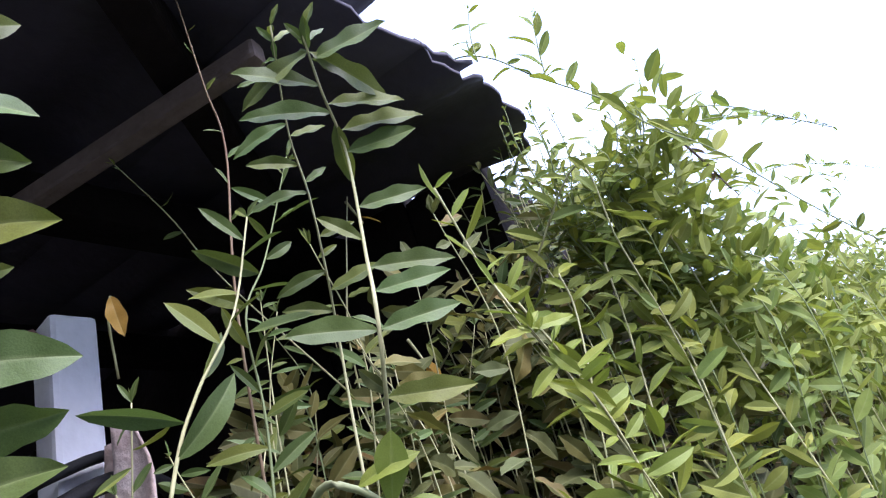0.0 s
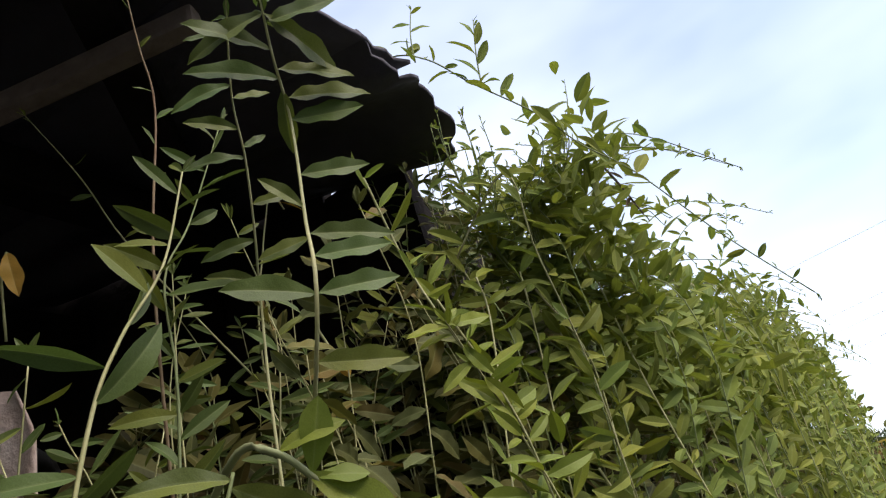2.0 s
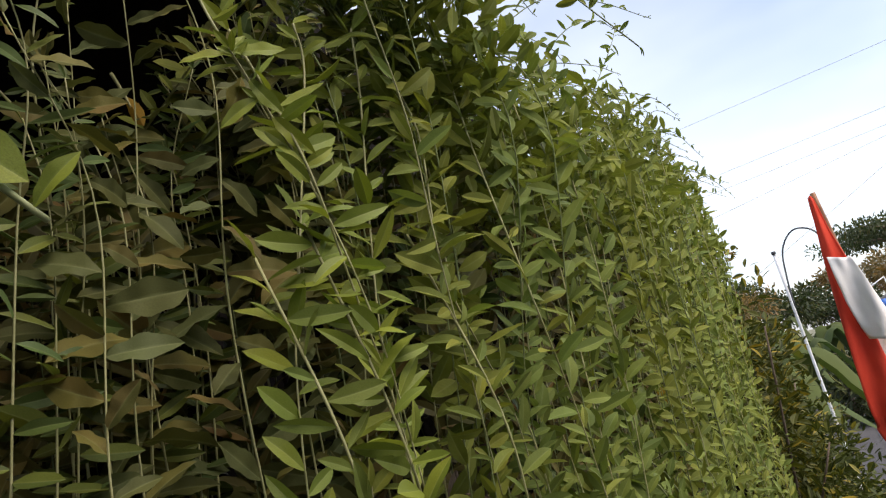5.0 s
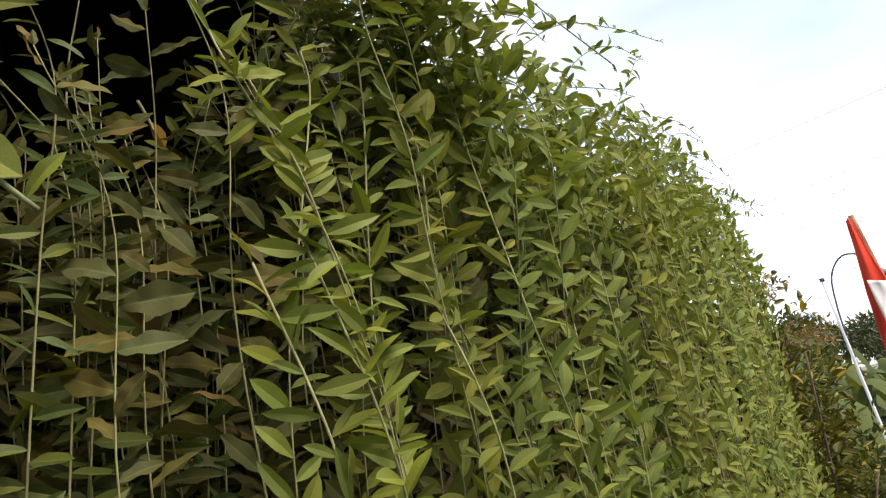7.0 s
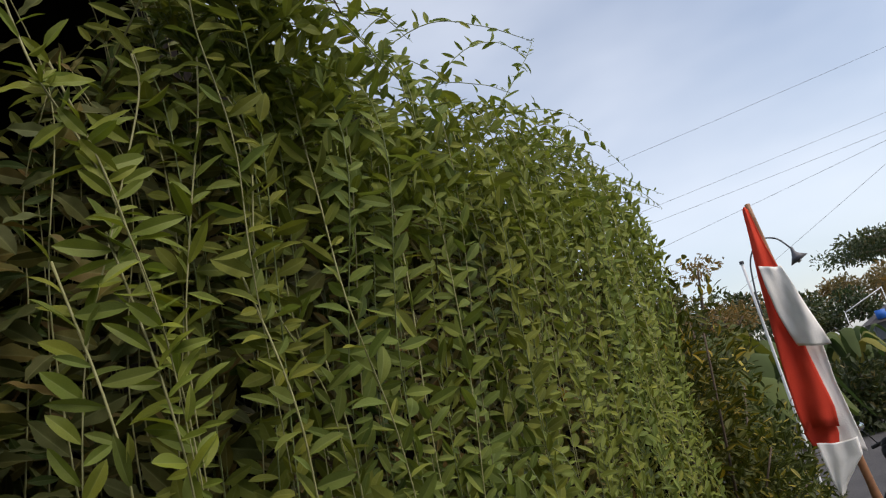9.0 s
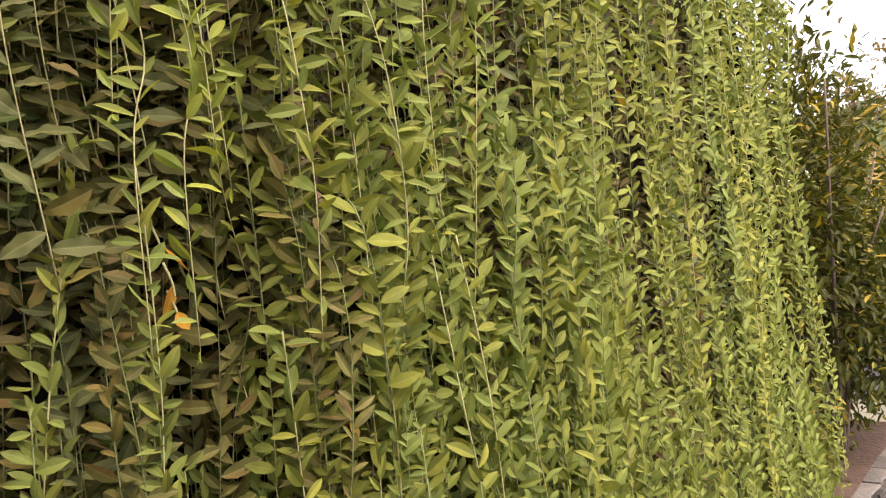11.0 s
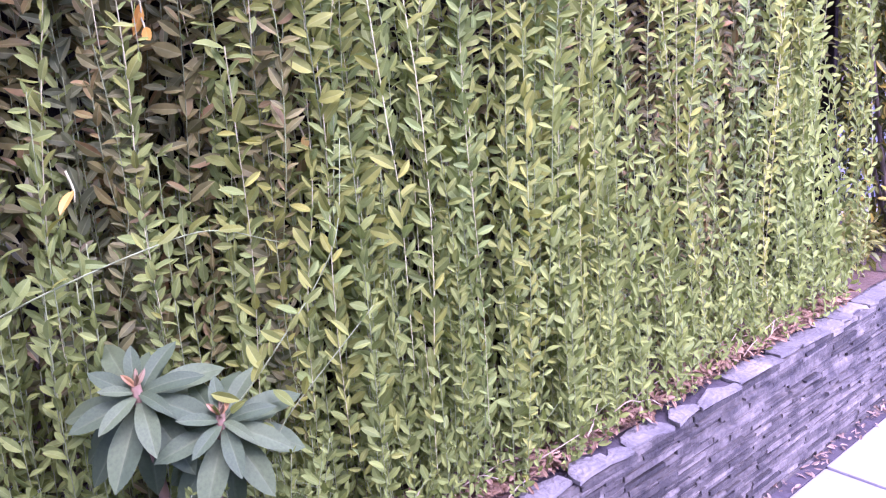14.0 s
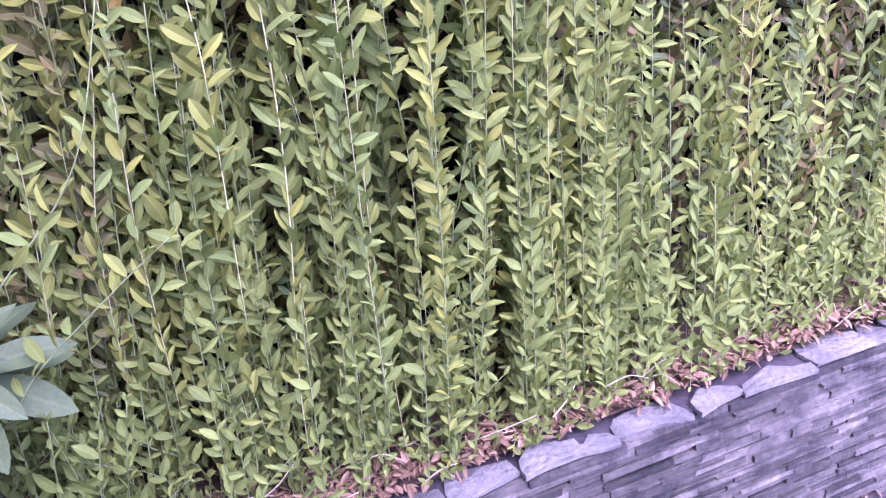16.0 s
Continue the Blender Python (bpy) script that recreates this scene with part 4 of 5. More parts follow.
# vines that stand out of the curtain
HERO = (
    ((-0.20, -0.62, 2.40), (-0.05, -0.62, 2.52), (-0.05, -0.60, 2.41), (-0.05, -0.57, 2.27), (-0.05, -0.58, 2.11), (-0.05, -0.58, 1.85)),
    ((-0.13, -0.81, 2.49), (-0.12, -0.79, 2.38), (-0.10, -0.78, 2.30), (-0.09, -0.74, 2.22), (-0.07, -0.72, 2.11), (-0.06, -0.71, 2.01), (-0.06, -0.70, 1.88)),
    ((-0.12, -0.64, 2.40), (-0.12, -0.64, 2.34), (-0.12, -0.71, 2.15), (-0.12, -0.76, 2.01), (-0.12, -0.79, 1.8)),
    ((-0.10, -0.55, 2.42), (-0.10, -0.57, 2.32), (-0.10, -0.62, 2.15), (-0.10, -0.65, 2.0), (-0.09, -0.66, 1.7)),
    ((-0.15, -0.30, 2.45), (-0.02, -0.29, 2.39), (-0.02, -0.27, 2.15), (-0.02, -0.31, 1.91), (-0.03, -0.32, 1.6)),
    ((-0.10, -0.52, 2.40), (-0.06, -0.53, 2.28), (-0.06, -0.56, 2.11), (-0.06, -0.51, 2.01), (-0.06, -0.47, 1.93), (-0.06, -0.46, 1.7)),
    ((-0.18, -0.44, 2.44), (-0.06, -0.44, 2.52), (-0.03, -0.45, 2.25), (0.0, -0.48, 2.06), (0.0, -0.43, 1.87), (0.0, -0.43, 1.64), (-0.02, -0.45, 1.5)),
    ((-0.12, -0.76, 2.36), (-0.08, -0.74, 2.21), (-0.08, -0.71, 2.10), (-0.08, -0.68, 1.95), (-0.08, -0.68, 1.75)),
    ((-0.14, -0.44, 2.42), (-0.10, -0.44, 2.29), (-0.10, -0.46, 2.11), (-0.10, -0.45, 1.92), (-0.10, -0.47, 1.66)),
    ((-0.12, -0.20, 2.44), (-0.05, -0.21, 2.32), (-0.05, -0.23, 2.10), (-0.05, -0.19, 1.89), (-0.05, -0.21, 1.6)),
    ((-0.10, -0.73, 2.15), (-0.06, -0.72, 1.96), (-0.06, -0.71, 1.84), (-0.06, -0.74, 1.73), (-0.07, -0.75, 1.5)),
    ((-0.12, -0.78, 2.12), (-0.08, -0.77, 1.96), (-0.08, -0.76, 1.86), (-0.08, -0.79, 1.75), (-0.09, -0.80, 1.5)),
    ((-0.08, -0.58, 2.15), (-0.03, -0.58, 1.96), (-0.03, -0.57, 1.83), (-0.03, -0.57, 1.68), (-0.05, -0.58, 1.48)),
    ((-0.12, 0.26, 2.44), (-0.06, 0.24, 2.21), (-0.06, 0.16, 1.90), (-0.06, 0.11, 1.62), (-0.06, 0.08, 1.3)),
    ((-0.12, 0.60, 2.44), (-0.05, 0.60, 2.23), (-0.05, 0.60, 1.87), (-0.05, 0.56, 1.47), (-0.05, 0.54, 1.1)),
)
for k, pts in enumerate(HERO):
    vine(pts, 0.019, 0.046, 0.0015, YOUNG_LEAF if k in (1, 2, 3, 7, 8, 10) else LEAF, NARROW if k % 2 else FINE, single=True, lift=(-8, 58))
LOWER = (
    ((-0.12, -0.42, 1.9), (-0.10, -0.44, 1.61), (-0.09, -0.47, 1.44), (-0.07, -0.50, 1.24), (-0.06, -0.55, 1.03), (-0.06, -0.57, 0.8)),
    ((-0.22, -0.55, 1.94), (-0.22, -0.60, 1.78), (-0.22, -0.62, 1.55), (-0.20, -0.58, 1.21), (-0.18, -0.57, 0.95)),
    ((-0.25, -0.78, 1.79), (-0.25, -0.86, 1.47), (-0.24, -0.91, 1.19), (-0.24, -0.93, 0.9)),
    ((-0.20, -0.73, 1.75), (-0.20, -0.73, 1.65), (-0.20, -0.74, 1.45), (-0.20, -0.76, 1.26), (-0.18, -0.77, 1.0)),
    ((-0.07, -0.45, 2.0), (-0.05, -0.46, 1.89), (-0.05, -0.47, 1.69), (-0.05, -0.48, 1.50)),
    ((-0.08, -0.22, 2.1), (-0.08, -0.22, 1.92), (-0.08, -0.24, 1.66), (-0.08, -0.26, 1.38), (-0.08, -0.29, 0.93), (-0.07, -0.3, 0.75)),
    ((-0.08, 0.09, 2.1), (-0.08, 0.09, 1.93), (-0.08, 0.04, 1.65), (-0.08, 0.02, 1.41), (-0.08, 0.04, 1.11), (-0.08, 0.04, 0.8)),
    ((-0.10, 0.31, 2.0), (-0.10, 0.31, 1.89), (-0.10, 0.27, 1.64), (-0.10, 0.28, 1.17), (-0.09, 0.28, 0.8)),
    ((-0.02, -0.37, 1.6), (0.0, -0.37, 1.33), (0.01, -0.37, 1.20), (0.02, -0.39, 0.88)),
    ((-0.04, -0.28, 1.6), (-0.02, -0.28, 1.34), (-0.02, -0.29, 1.07), (-0.02, -0.33, 0.76), (-0.02, -0.34, 0.62)),
    ((-0.05, -0.15, 1.5), (-0.03, -0.16, 1.29), (-0.03, -0.18, 0.98), (-0.03, -0.18, 0.69), (-0.02, -0.18, 0.56)),
    ((-0.07, 0.0, 1.5), (-0.06, 0.01, 1.31), (-0.06, 0.07, 1.03), (-0.06, 0.07, 0.62)),
    ((-0.08, 0.22, 1.5), (-0.07, 0.22, 1.29), (-0.07, 0.23, 1.01), (-0.07, 0.26, 0.67)),
    ((-0.06, -0.46, 1.5), (-0.05, -0.47, 1.33), (-0.05, -0.50, 1.03), (-0.05, -0.51, 0.74)),
    ((-0.11, -0.60, 1.5), (-0.10, -0.61, 1.34), (-0.10, -0.62, 1.13), (-0.10, -0.66, 0.82)),
    ((-0.05, 0.50, 1.5), (-0.05, 0.53, 1.29), (-0.05, 0.61, 1.10), (-0.05, 0.84, 0.73)),
)
for pts in LOWER:
    vine(pts, 0.018, 0.044, 0.0013, forms=FINE, single=True, lift=(12, 66))

# pale runners that cross in front of the curtain
RUNNERS = (
    ((-0.03, -0.80, 0.86), (0.03, -0.72, 0.96), (0.04, -0.64, 1.04), (0.04, -0.57, 1.11), (0.04, -0.52, 1.19), (0.0, -0.47, 1.33)),
    ((0.0, -1.05, 1.16), (0.03, -0.98, 1.19), (0.03, -0.84, 1.22), (0.01, -0.72, 1.225), (0.0, -0.61, 1.18)),
    ((-0.02, -0.74, 0.80), (0.02, -0.70, 0.84), (0.03, -0.65, 0.90), (0.03, -0.54, 0.98), (0.02, -0.46, 1.03)),
)
for pts in RUNNERS:
    vine(pts, 0.026, 0.040, 0.0015, forms=FINE, stem=GREEN_STEM, single=True, label="long pale creeper runner crossing the hanging vines", group="creeper runners", lift=(-10, 60), spread=(30, 130))

# upright young shoots with broad leaves in front of the shed
OVAL = [leaf_form(0.42, 0.22, 0.25, 0.03, 0.95, 11), leaf_form(0.46, 0.34, 0.2, 0.035, 1.1, 11), leaf_form(0.38, 0.12, 0.35, 0.028, 1.05, 11)]
SHOOT = "upright young creeper shoot with long broad leaves"
FACING = (0.42, -0.6, 0.1)


def leafed_shoot(points, radius, leaves, mat, forms, stem=STEM, face=FACING, label=SHOOT, tip=0):
    """A shoot whose leaves stand one by one: how far up the stem (0 to 1), way and length of each; tip: small leaves at its end."""
    line = spline(points, 40)
    ob = thing("hanging_vine", label, "vine", tuple(points[0]), "young shoots")
    child("stem", mesh_of("stem", *tube(line, (radius, radius * 0.55), 7), stem, smooth=True), ob)
    shapes = leaf_meshes(mat, forms, "shoot%d" % len(forms[0][0]))
    for k, (u, way, size) in enumerate(leaves):
        p = line[min(39, int(u * 39))]
        leaf_object(shapes[k % len(shapes)], p, way, np.array(face) + rng.normal(0, 0.12, 3), size, ob)
    for k in range(tip):
        a = 2.4 * k
        leaf_object(shapes[k % len(shapes)], line[39 - k // 2], (0.6 * math.cos(a), 0.6 * math.sin(a), 0.5), face, rng.uniform(0.014, 0.024), ob)
    return ob


LANCE = [leaf_form(0.31, 0.14, 0.3, 0.02, 0.95, 11), leaf_form(0.29, 0.24, 0.35, 0.024, 1.0, 11), leaf_form(0.33, 0.04, 0.28, 0.02, 1.0, 11)]
leafed_shoot([(-0.27, -0.93, 1.85), (-0.12, -1.02, 2.07), (0.006, -1.103, 2.195), (-0.003, -1.082, 2.277), (-0.013, -1.062, 2.368), (0.003, -1.086, 2.402), (0.019, -1.106, 2.432)], 0.0015, (
    (0.80, (0.65, 0.73, -0.10), 0.055), (0.74, (0.75, 0.65, 0.05), 0.062), (0.67, (0.76, 0.65, 0.0), 0.052), (0.57, (0.76, 0.65, 0.0), 0.047), (0.47, (0.72, 0.68, -0.1), 0.053),
    (0.86, (-0.43, -0.85, 0.31), 0.059), (0.77, (-0.53, -0.81, 0.23), 0.062), (0.97, (0.26, 0.82, -0.50), 0.064), (0.93, (0.84, 0.54, 0.11), 0.058), (0.95, (-0.82, -0.52, -0.26), 0.060),
    (0.76, (-0.42, 0.35, -0.84), 0.044), (0.53, (-0.27, -0.73, 0.63), 0.032), (0.42, (0.75, 0.66, 0.0), 0.046), (0.36, (0.7, 0.7, 0.1), 0.05), (0.38, (-0.5, -0.8, 0.2), 0.05), (0.33, (0.75, 0.55, -0.2), 0.05)), BIG_LEAF, LANCE, tip=7)
leafed_shoot([(-0.05, -1.10, 1.80), (-0.10, -1.04, 2.15), (-0.106, -1.025, 2.273), (-0.085, -1.04, 2.322), (-0.063, -1.059, 2.369), (-0.044, -1.081, 2.406), (-0.003, -1.111, 2.459)], 0.0012, (
    (0.93, (-0.6, -0.7, 0.1), 0.03), (0.87, (-0.5, -0.75, -0.3), 0.045), (0.84, (0.6, 0.7, 0.1), 0.028), (0.76, (-0.5, -0.8, 0.3), 0.038), (0.68, (-0.5, -0.8, 0.0), 0.045), (0.70, (0.5, 0.7, 0.5), 0.022),
    (0.58, (0.6, 0.7, 0.2), 0.03), (0.50, (-0.5, -0.8, -0.2), 0.04), (0.45, (0.7, 0.6, 0.2), 0.042), (0.40, (-0.6, -0.6, 0.4), 0.04)), BIG_LEAF, LANCE, tip=6)
BLUNT = [leaf_form(0.44, 0.12, 0.15, 0.02, 1.3, 9), leaf_form(0.36, 0.3, 0.25, 0.02, 1.25, 9)]
PALE_GREEN = material("pale_green_stem", (0.3, 0.34, 0.15), 0.6, scale=40, spread=0.2, second=(0.24, 0.26, 0.12))
leafed_shoot([(-0.30, -0.98, 1.95), (-0.16, -1.06, 2.11), (-0.06, -1.113, 2.145), (-0.037, -1.106, 2.141), (-0.029, -1.09, 2.126), (-0.022, -1.076, 2.109), (-0.003, -1.05, 2.074)], 0.0027, (
    (0.68, (0.49, -0.14, 0.86), 0.041), (0.52, (0.83, 0.41, 0.38), 0.037), (0.66, (0.51, 0.54, -0.60), 0.058), (0.98, (0.66, 0.10, 0.75), 0.030),
    (0.68, (0.6, 0.5, -0.1), 0.03), (0.8, (-0.3, 0.2, -0.9), 0.03)), YOUNG_LEAF, BLUNT, PALE_GREEN, (0.6, -0.65, 0.35), "thick young creeper shoot bending down with blunt pale leaves")
leafed_shoot([(-0.33, -0.80, 1.9), (-0.34, -0.79, 2.2), (-0.347, -0.785, 2.4), (-0.33, -0.77, 2.52), (-0.31, -0.755, 2.62)], 0.0016, ((0.3, (0.5, -0.6, -0.4), 0.05), (0.4, (0.5, 0.6, -0.4), 0.05), (0.5, (0.4, -0.6, -0.5), 0.045), (0.66, (0.5, 0.6, 0.2), 0.04)), BIG_LEAF, LANCE)
leafed_shoot([(-0.06, -1.20, 1.9), (-0.056, -1.15, 2.06), (-0.050, -1.123, 2.135)], 0.0018, ((0.98, (-0.44, -0.88, 0.16), 0.05), (0.9, (-0.50, -0.64, -0.58), 0.046), (0.95, (0.51, 0.68, -0.53), 0.053)), BIG_LEAF, LANCE, GREEN_STEM)
vine([(-0.122, -1.284, 1.85), (-0.137, -1.272, 2.165), (-0.100, -1.284, 2.275), (-0.067, -1.299, 2.395), (-0.052, -1.304, 2.47)], 0.0175, 0.060, 0.0036, BIG_LEAF, OVAL, single=True, label=SHOOT, group="young shoots", start=0.4, spread=(92, 112), lift=(-22, 14), outward=-54, face=(0.7, -0.5, -0.1), wild=0.45)
vine([(-0.18, -1.06, 2.1), (-0.18, -1.055, 2.335), (-0.18, -1.035, 2.51), (-0.18, -1.045, 2.585), (-0.18, -1.06, 2.71)], 0.04, 0.020, 0.0015, BIG_LEAF, NARROW, single=True, label="thin bare reddish creeper stem with few leaves", group="young shoots", stem=RED_STEM)
vine([(-0.33, -0.80, 2.32), (-0.38, -0.92, 2.50), (-0.38, -0.98, 2.58), (-0.38, -1.04, 2.64)], 0.05, 0.026, 0.0012, BIG_LEAF, NARROW, single=True, label=SHOOT, group="young shoots")
vine([(-0.15, -1.09, 2.05), (-0.15, -1.07, 2.22), (-0.15, -1.07, 2.31), (-0.15, -1.04, 2.37), (-0.13, -1.01, 2.47)], 0.018, 0.045, 0.0013, BIG_LEAF, NARROW, single=True, label=SHOOT, group="young shoots", stem=GREEN_STEM)
vine([(-0.05, -1.23, 2.02), (-0.05, -1.20, 2.15), (-0.05, -1.18, 2.20), (-0.05, -1.15, 2.25), (-0.06, -1.12, 2.33)], 0.024, 0.045, 0.0013, BIG_LEAF, NARROW, single=True, label=SHOOT, group="young shoots")
for k in range(34):
    y = -1.26 + 0.021 * k + rng.uniform(-0.02, 0.02)
    x = rng.uniform(-0.52, -0.24)
    h = float(np.interp(y, [-1.3, -1.1, -0.7], [1.97, 2.32, 2.5])) + rng.uniform(-0.25, 0.05)
    vine([(x - 0.02, y - 0.03, h - 0.6), (x, y, h - 0.3), (x + rng.uniform(-0.02, 0.04), y + 0.02, h - 0.12), (x + rng.uniform(-0.05, 0.06), y + rng.uniform(-0.03, 0.05), h)], 0.018, 0.046, 0.0013, BIG_LEAF, NARROW, single=True, label=SHOOT, group="young shoots", spread=(40, 120), lift=(-25, 35))

# broad-leaved shoots between the shed's post and the curtain, coloured dim for shade
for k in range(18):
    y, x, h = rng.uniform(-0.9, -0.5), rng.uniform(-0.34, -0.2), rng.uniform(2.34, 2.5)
    vine([(x - 0.02, y + 0.03, h - 0.75), (x, y, h - 0.4), (x + rng.uniform(-0.02, 0.03), y + 0.02, h - 0.15), (x + rng.uniform(-0.04, 0.04), y + rng.uniform(-0.05, 0.03), h)], 0.026, 0.058, 0.0013, OLIVE_LEAF, OVAL, single=True, label="dim-coloured creeper shoot with broad olive leaves", group="young shoots", spread=(40, 120), lift=(-35, 35))
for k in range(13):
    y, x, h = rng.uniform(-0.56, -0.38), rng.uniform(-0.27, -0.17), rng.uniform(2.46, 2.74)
    vine([(x - 0.03, y + 0.03, h - 0.5), (x, y, h - 0.3), (x + rng.uniform(-0.02, 0.03), y + 0.01, h - 0.12), (x + rng.uniform(-0.03, 0.03), y + rng.uniform(-0.04, 0.03), h)], 0.017, 0.044, 0.0013, BIG_LEAF if k % 3 else OLIVE_LEAF, FINE, single=True, label="dim-coloured creeper shoot with broad olive leaves", group="young shoots", spread=(30, 130), lift=(-25, 45))
for x, y, h in ((-0.2, -0.525, 2.68), (-0.2, -0.5, 2.69), (-0.21, -0.47, 2.71), (-0.18, -0.545, 2.64), (-0.23, -0.49, 2.66)):
    vine([(x - 0.03, y + 0.03, h - 0.4), (x, y + 0.01, h - 0.2), (x, y, h - 0.08), (x + 0.01, y, h)], 0.014, 0.034, 0.0012, BIG_LEAF, FINE, single=True, label="dim-coloured creeper sprig under the broken roof corner", group="young shoots", spread=(30, 130), lift=(-25, 45))
# a yellow-green growing tip
leafed_shoot([(-0.085, -0.735, 2.20), (-0.093, -0.757, 2.2525), (-0.097, -0.787, 2.305)], 0.0013, (
    (0.95, (0.62, 0.72, 0.05), 0.05), (0.93, (-0.55, -0.78, 0.1), 0.045), (0.75, (0.3, 0.4, -0.85), 0.042), (0.6, (-0.5, -0.6, -0.4), 0.045), (0.45, (0.4, 0.3, -0.8), 0.05)), YOUNG_LEAF, LANCE, label="creeper shoot with a bright yellow-green growing tip", tip=9)

# arching sprays against the sky
SPRAY = (
    ((-0.25, -0.70, 2.745), (-0.13, -0.68, 2.745), (-0.075, -0.668, 2.71), (-0.03, -0.657, 2.64), (0.03, -0.635, 2.555), (0.06, -0.625, 2.493), (0.099, -0.612, 2.435), (0.15, -0.603, 2.325), (0.204, -0.612, 2.222)),
    ((-0.10, -0.40, 2.50), (0.0, -0.42, 2.60), (0.08, -0.40, 2.60), (0.185, -0.33, 2.50)),
    ((-0.1, -0.5, 2.5), (0.02, -0.40, 2.60), (0.10, -0.28, 2.61), (0.167, -0.186, 2.575)),
    ((-0.06, -0.45, 2.5), (-0.01, -0.45, 2.60), (0.02, -0.44, 2.67), (0.03, -0.43, 2.72)),
    ((-0.1, -0.2, 2.5), (0.02, -0.05, 2.62), (0.1, 0.05, 2.62), (0.17, 0.12, 2.58)),
    ((-0.1, 0.4, 2.45), (0.0, 0.5, 2.6), (0.08, 0.6, 2.6), (0.12, 0.655, 2.55)),
    ((-0.05, 0.3, 2.5), (0.02, 0.42, 2.65), (0.05, 0.52, 2.75), (0.06, 0.58, 2.81)),
    ((-0.1, 0.05, 2.5), (0.0, 0.15, 2.64), (0.06, 0.24, 2.68), (0.1, 0.33, 2.66)),
    ((-0.1, 0.75, 2.45), (0.0, 0.85, 2.58), (0.07, 0.95, 2.6), (0.12, 1.05, 2.52)),
    ((-0.1, -0.35, 2.5), (-0.02, -0.25, 2.64), (0.05, -0.15, 2.70), (0.12, -0.05, 2.68)),
    ((-0.05, 0.95, 2.42), (0.05, 1.05, 2.5), (0.12, 1.15, 2.46), (0.16, 1.2, 2.4)),
)
SPRAY += (((-0.09, -0.67, 2.715), (-0.085, -0.668, 2.76), (-0.075, -0.66, 2.81)), ((-0.02, -0.652, 2.63), (-0.012, -0.65, 2.68), (0.0, -0.645, 2.735)))
for k in range(24):
    y = rng.uniform(-0.60, -0.40)
    tip = (rng.uniform(-0.10, 0.03), y + rng.uniform(-0.05, 0.04), rng.uniform(2.50, 2.66))
    SPRAY += (((-0.10, max(y, -0.46), 2.40), (-0.06, y + 0.03, 2.50), (tip[0] * 0.6, (y + tip[1]) / 2, tip[2] - 0.03), tip),)
for k in range(14):
    y = rng.uniform(-0.66, -0.55)
    tip = (rng.uniform(-0.14, -0.05), y + rng.uniform(-0.02, 0.02), rng.uniform(2.52, 2.67))
    SPRAY += (((-0.12, -0.48, 2.40), (-0.12, (y - 0.5) / 2, 2.48), (tip[0] - 0.01, y + 0.02, tip[2] - 0.07), tip),)
for k in range(12):
    y = rng.uniform(-0.43, -0.3)
    SPRAY += (((-0.16, y, 2.42), (-0.15, y, 2.52), (rng.uniform(-0.2, -0.1), y - rng.uniform(0.0, 0.03), rng.uniform(2.56, 2.62)), (rng.uniform(-0.2, -0.08), y - rng.uniform(0.0, 0.04), rng.uniform(2.63, 2.69))),)
for k in range(12):
    y = rng.uniform(-0.3, 0.9)
    tip = (rng.uniform(0.02, 0.08), y + rng.uniform(0.05, 0.2), rng.uniform(2.48, 2.56))
    SPRAY += (((-0.12, y - 0.05, 2.44), (-0.05, y, 2.56), (tip[0] * 0.5, (y + tip[1]) / 2, tip[2] + 0.02), tip),)
for k in range(12):
    y = rng.uniform(0.35, 1.4)
    tip = (rng.uniform(0.07, 0.15), y + rng.uniform(0.05, 0.2), rng.uniform(2.42, 2.54))
    SPRAY += (((-0.06, y - 0.05, 2.36), (0.0, y, 2.48), (tip[0] * 0.6, (y + tip[1]) / 2, tip[2] + 0.03), tip),)
for pts in SPRAY:
    vine(pts, 0.017, 0.035, 0.0013, forms=FINE, single=True, label="thin arching creeper spray reaching out against the sky", group="creeper sprays", stem=GREEN_STEM, lift=(-10, 60), spread=(30, 150), grow=0.45)


def strand(y, depth, low, size, single=False, mat=LEAF, spacing=0.0150, stem=STEM, into=None, cap=9.0):
    """A vine that turns over the rail and hangs down."""
    t = min(cap, top_of(y)) + rng.uniform(-0.14, 0.05)
    lean = rng.normal(0, 0.045)
    low = min(low, t - 0.3)
    size = size * float(np.interp(y, [-0.6, 0.3], [1.08, 0.92]))
    h = t - low
    depth += front_of(y)
    out = float(np.interp(y, [-0.7, -0.5, 0.1, 0.6], [0.0, 0.05, 0.06, 0.05]))
    pts = [(depth - 0.2, y - 0.03, t - 0.04), (depth - 0.03 + 0.5 * out, y - 0.01, t + 0.06), (depth + out, y, t - 0.06)]
    for u in (0.3, 0.55, 0.8, 1.0):
        pts.append((depth + out * max(0, 0.65 - u) + 0.025 * math.sin(3 * u + y * 7) + rng.normal(0, 0.016), y + lean * u - 0.05 * u * h + rng.normal(0, 0.016), t - 0.06 - u * (h - 0.06)))
    lift = (-8, 60) if y < -0.3 else (5, 66)
    return vine(pts, spacing, size * rng.uniform(0.85, 1.12), 0.0012, mat, single=single, count=26, lift=lift, spread=(55, 112), stem=stem, into=into)


def open_gap(y):
    """Places where the curtain parts and its dark inside shows."""
    return any(a < y < b for a, b in ((-0.86, -0.81), (-0.50, -0.46), (-0.01, 0.05), (0.44, 0.48), (1.02, 1.07)))


CLUMPS = np.arange(-0.62, 1.64, 0.088) + rng.uniform(-0.018, 0.018, 26)
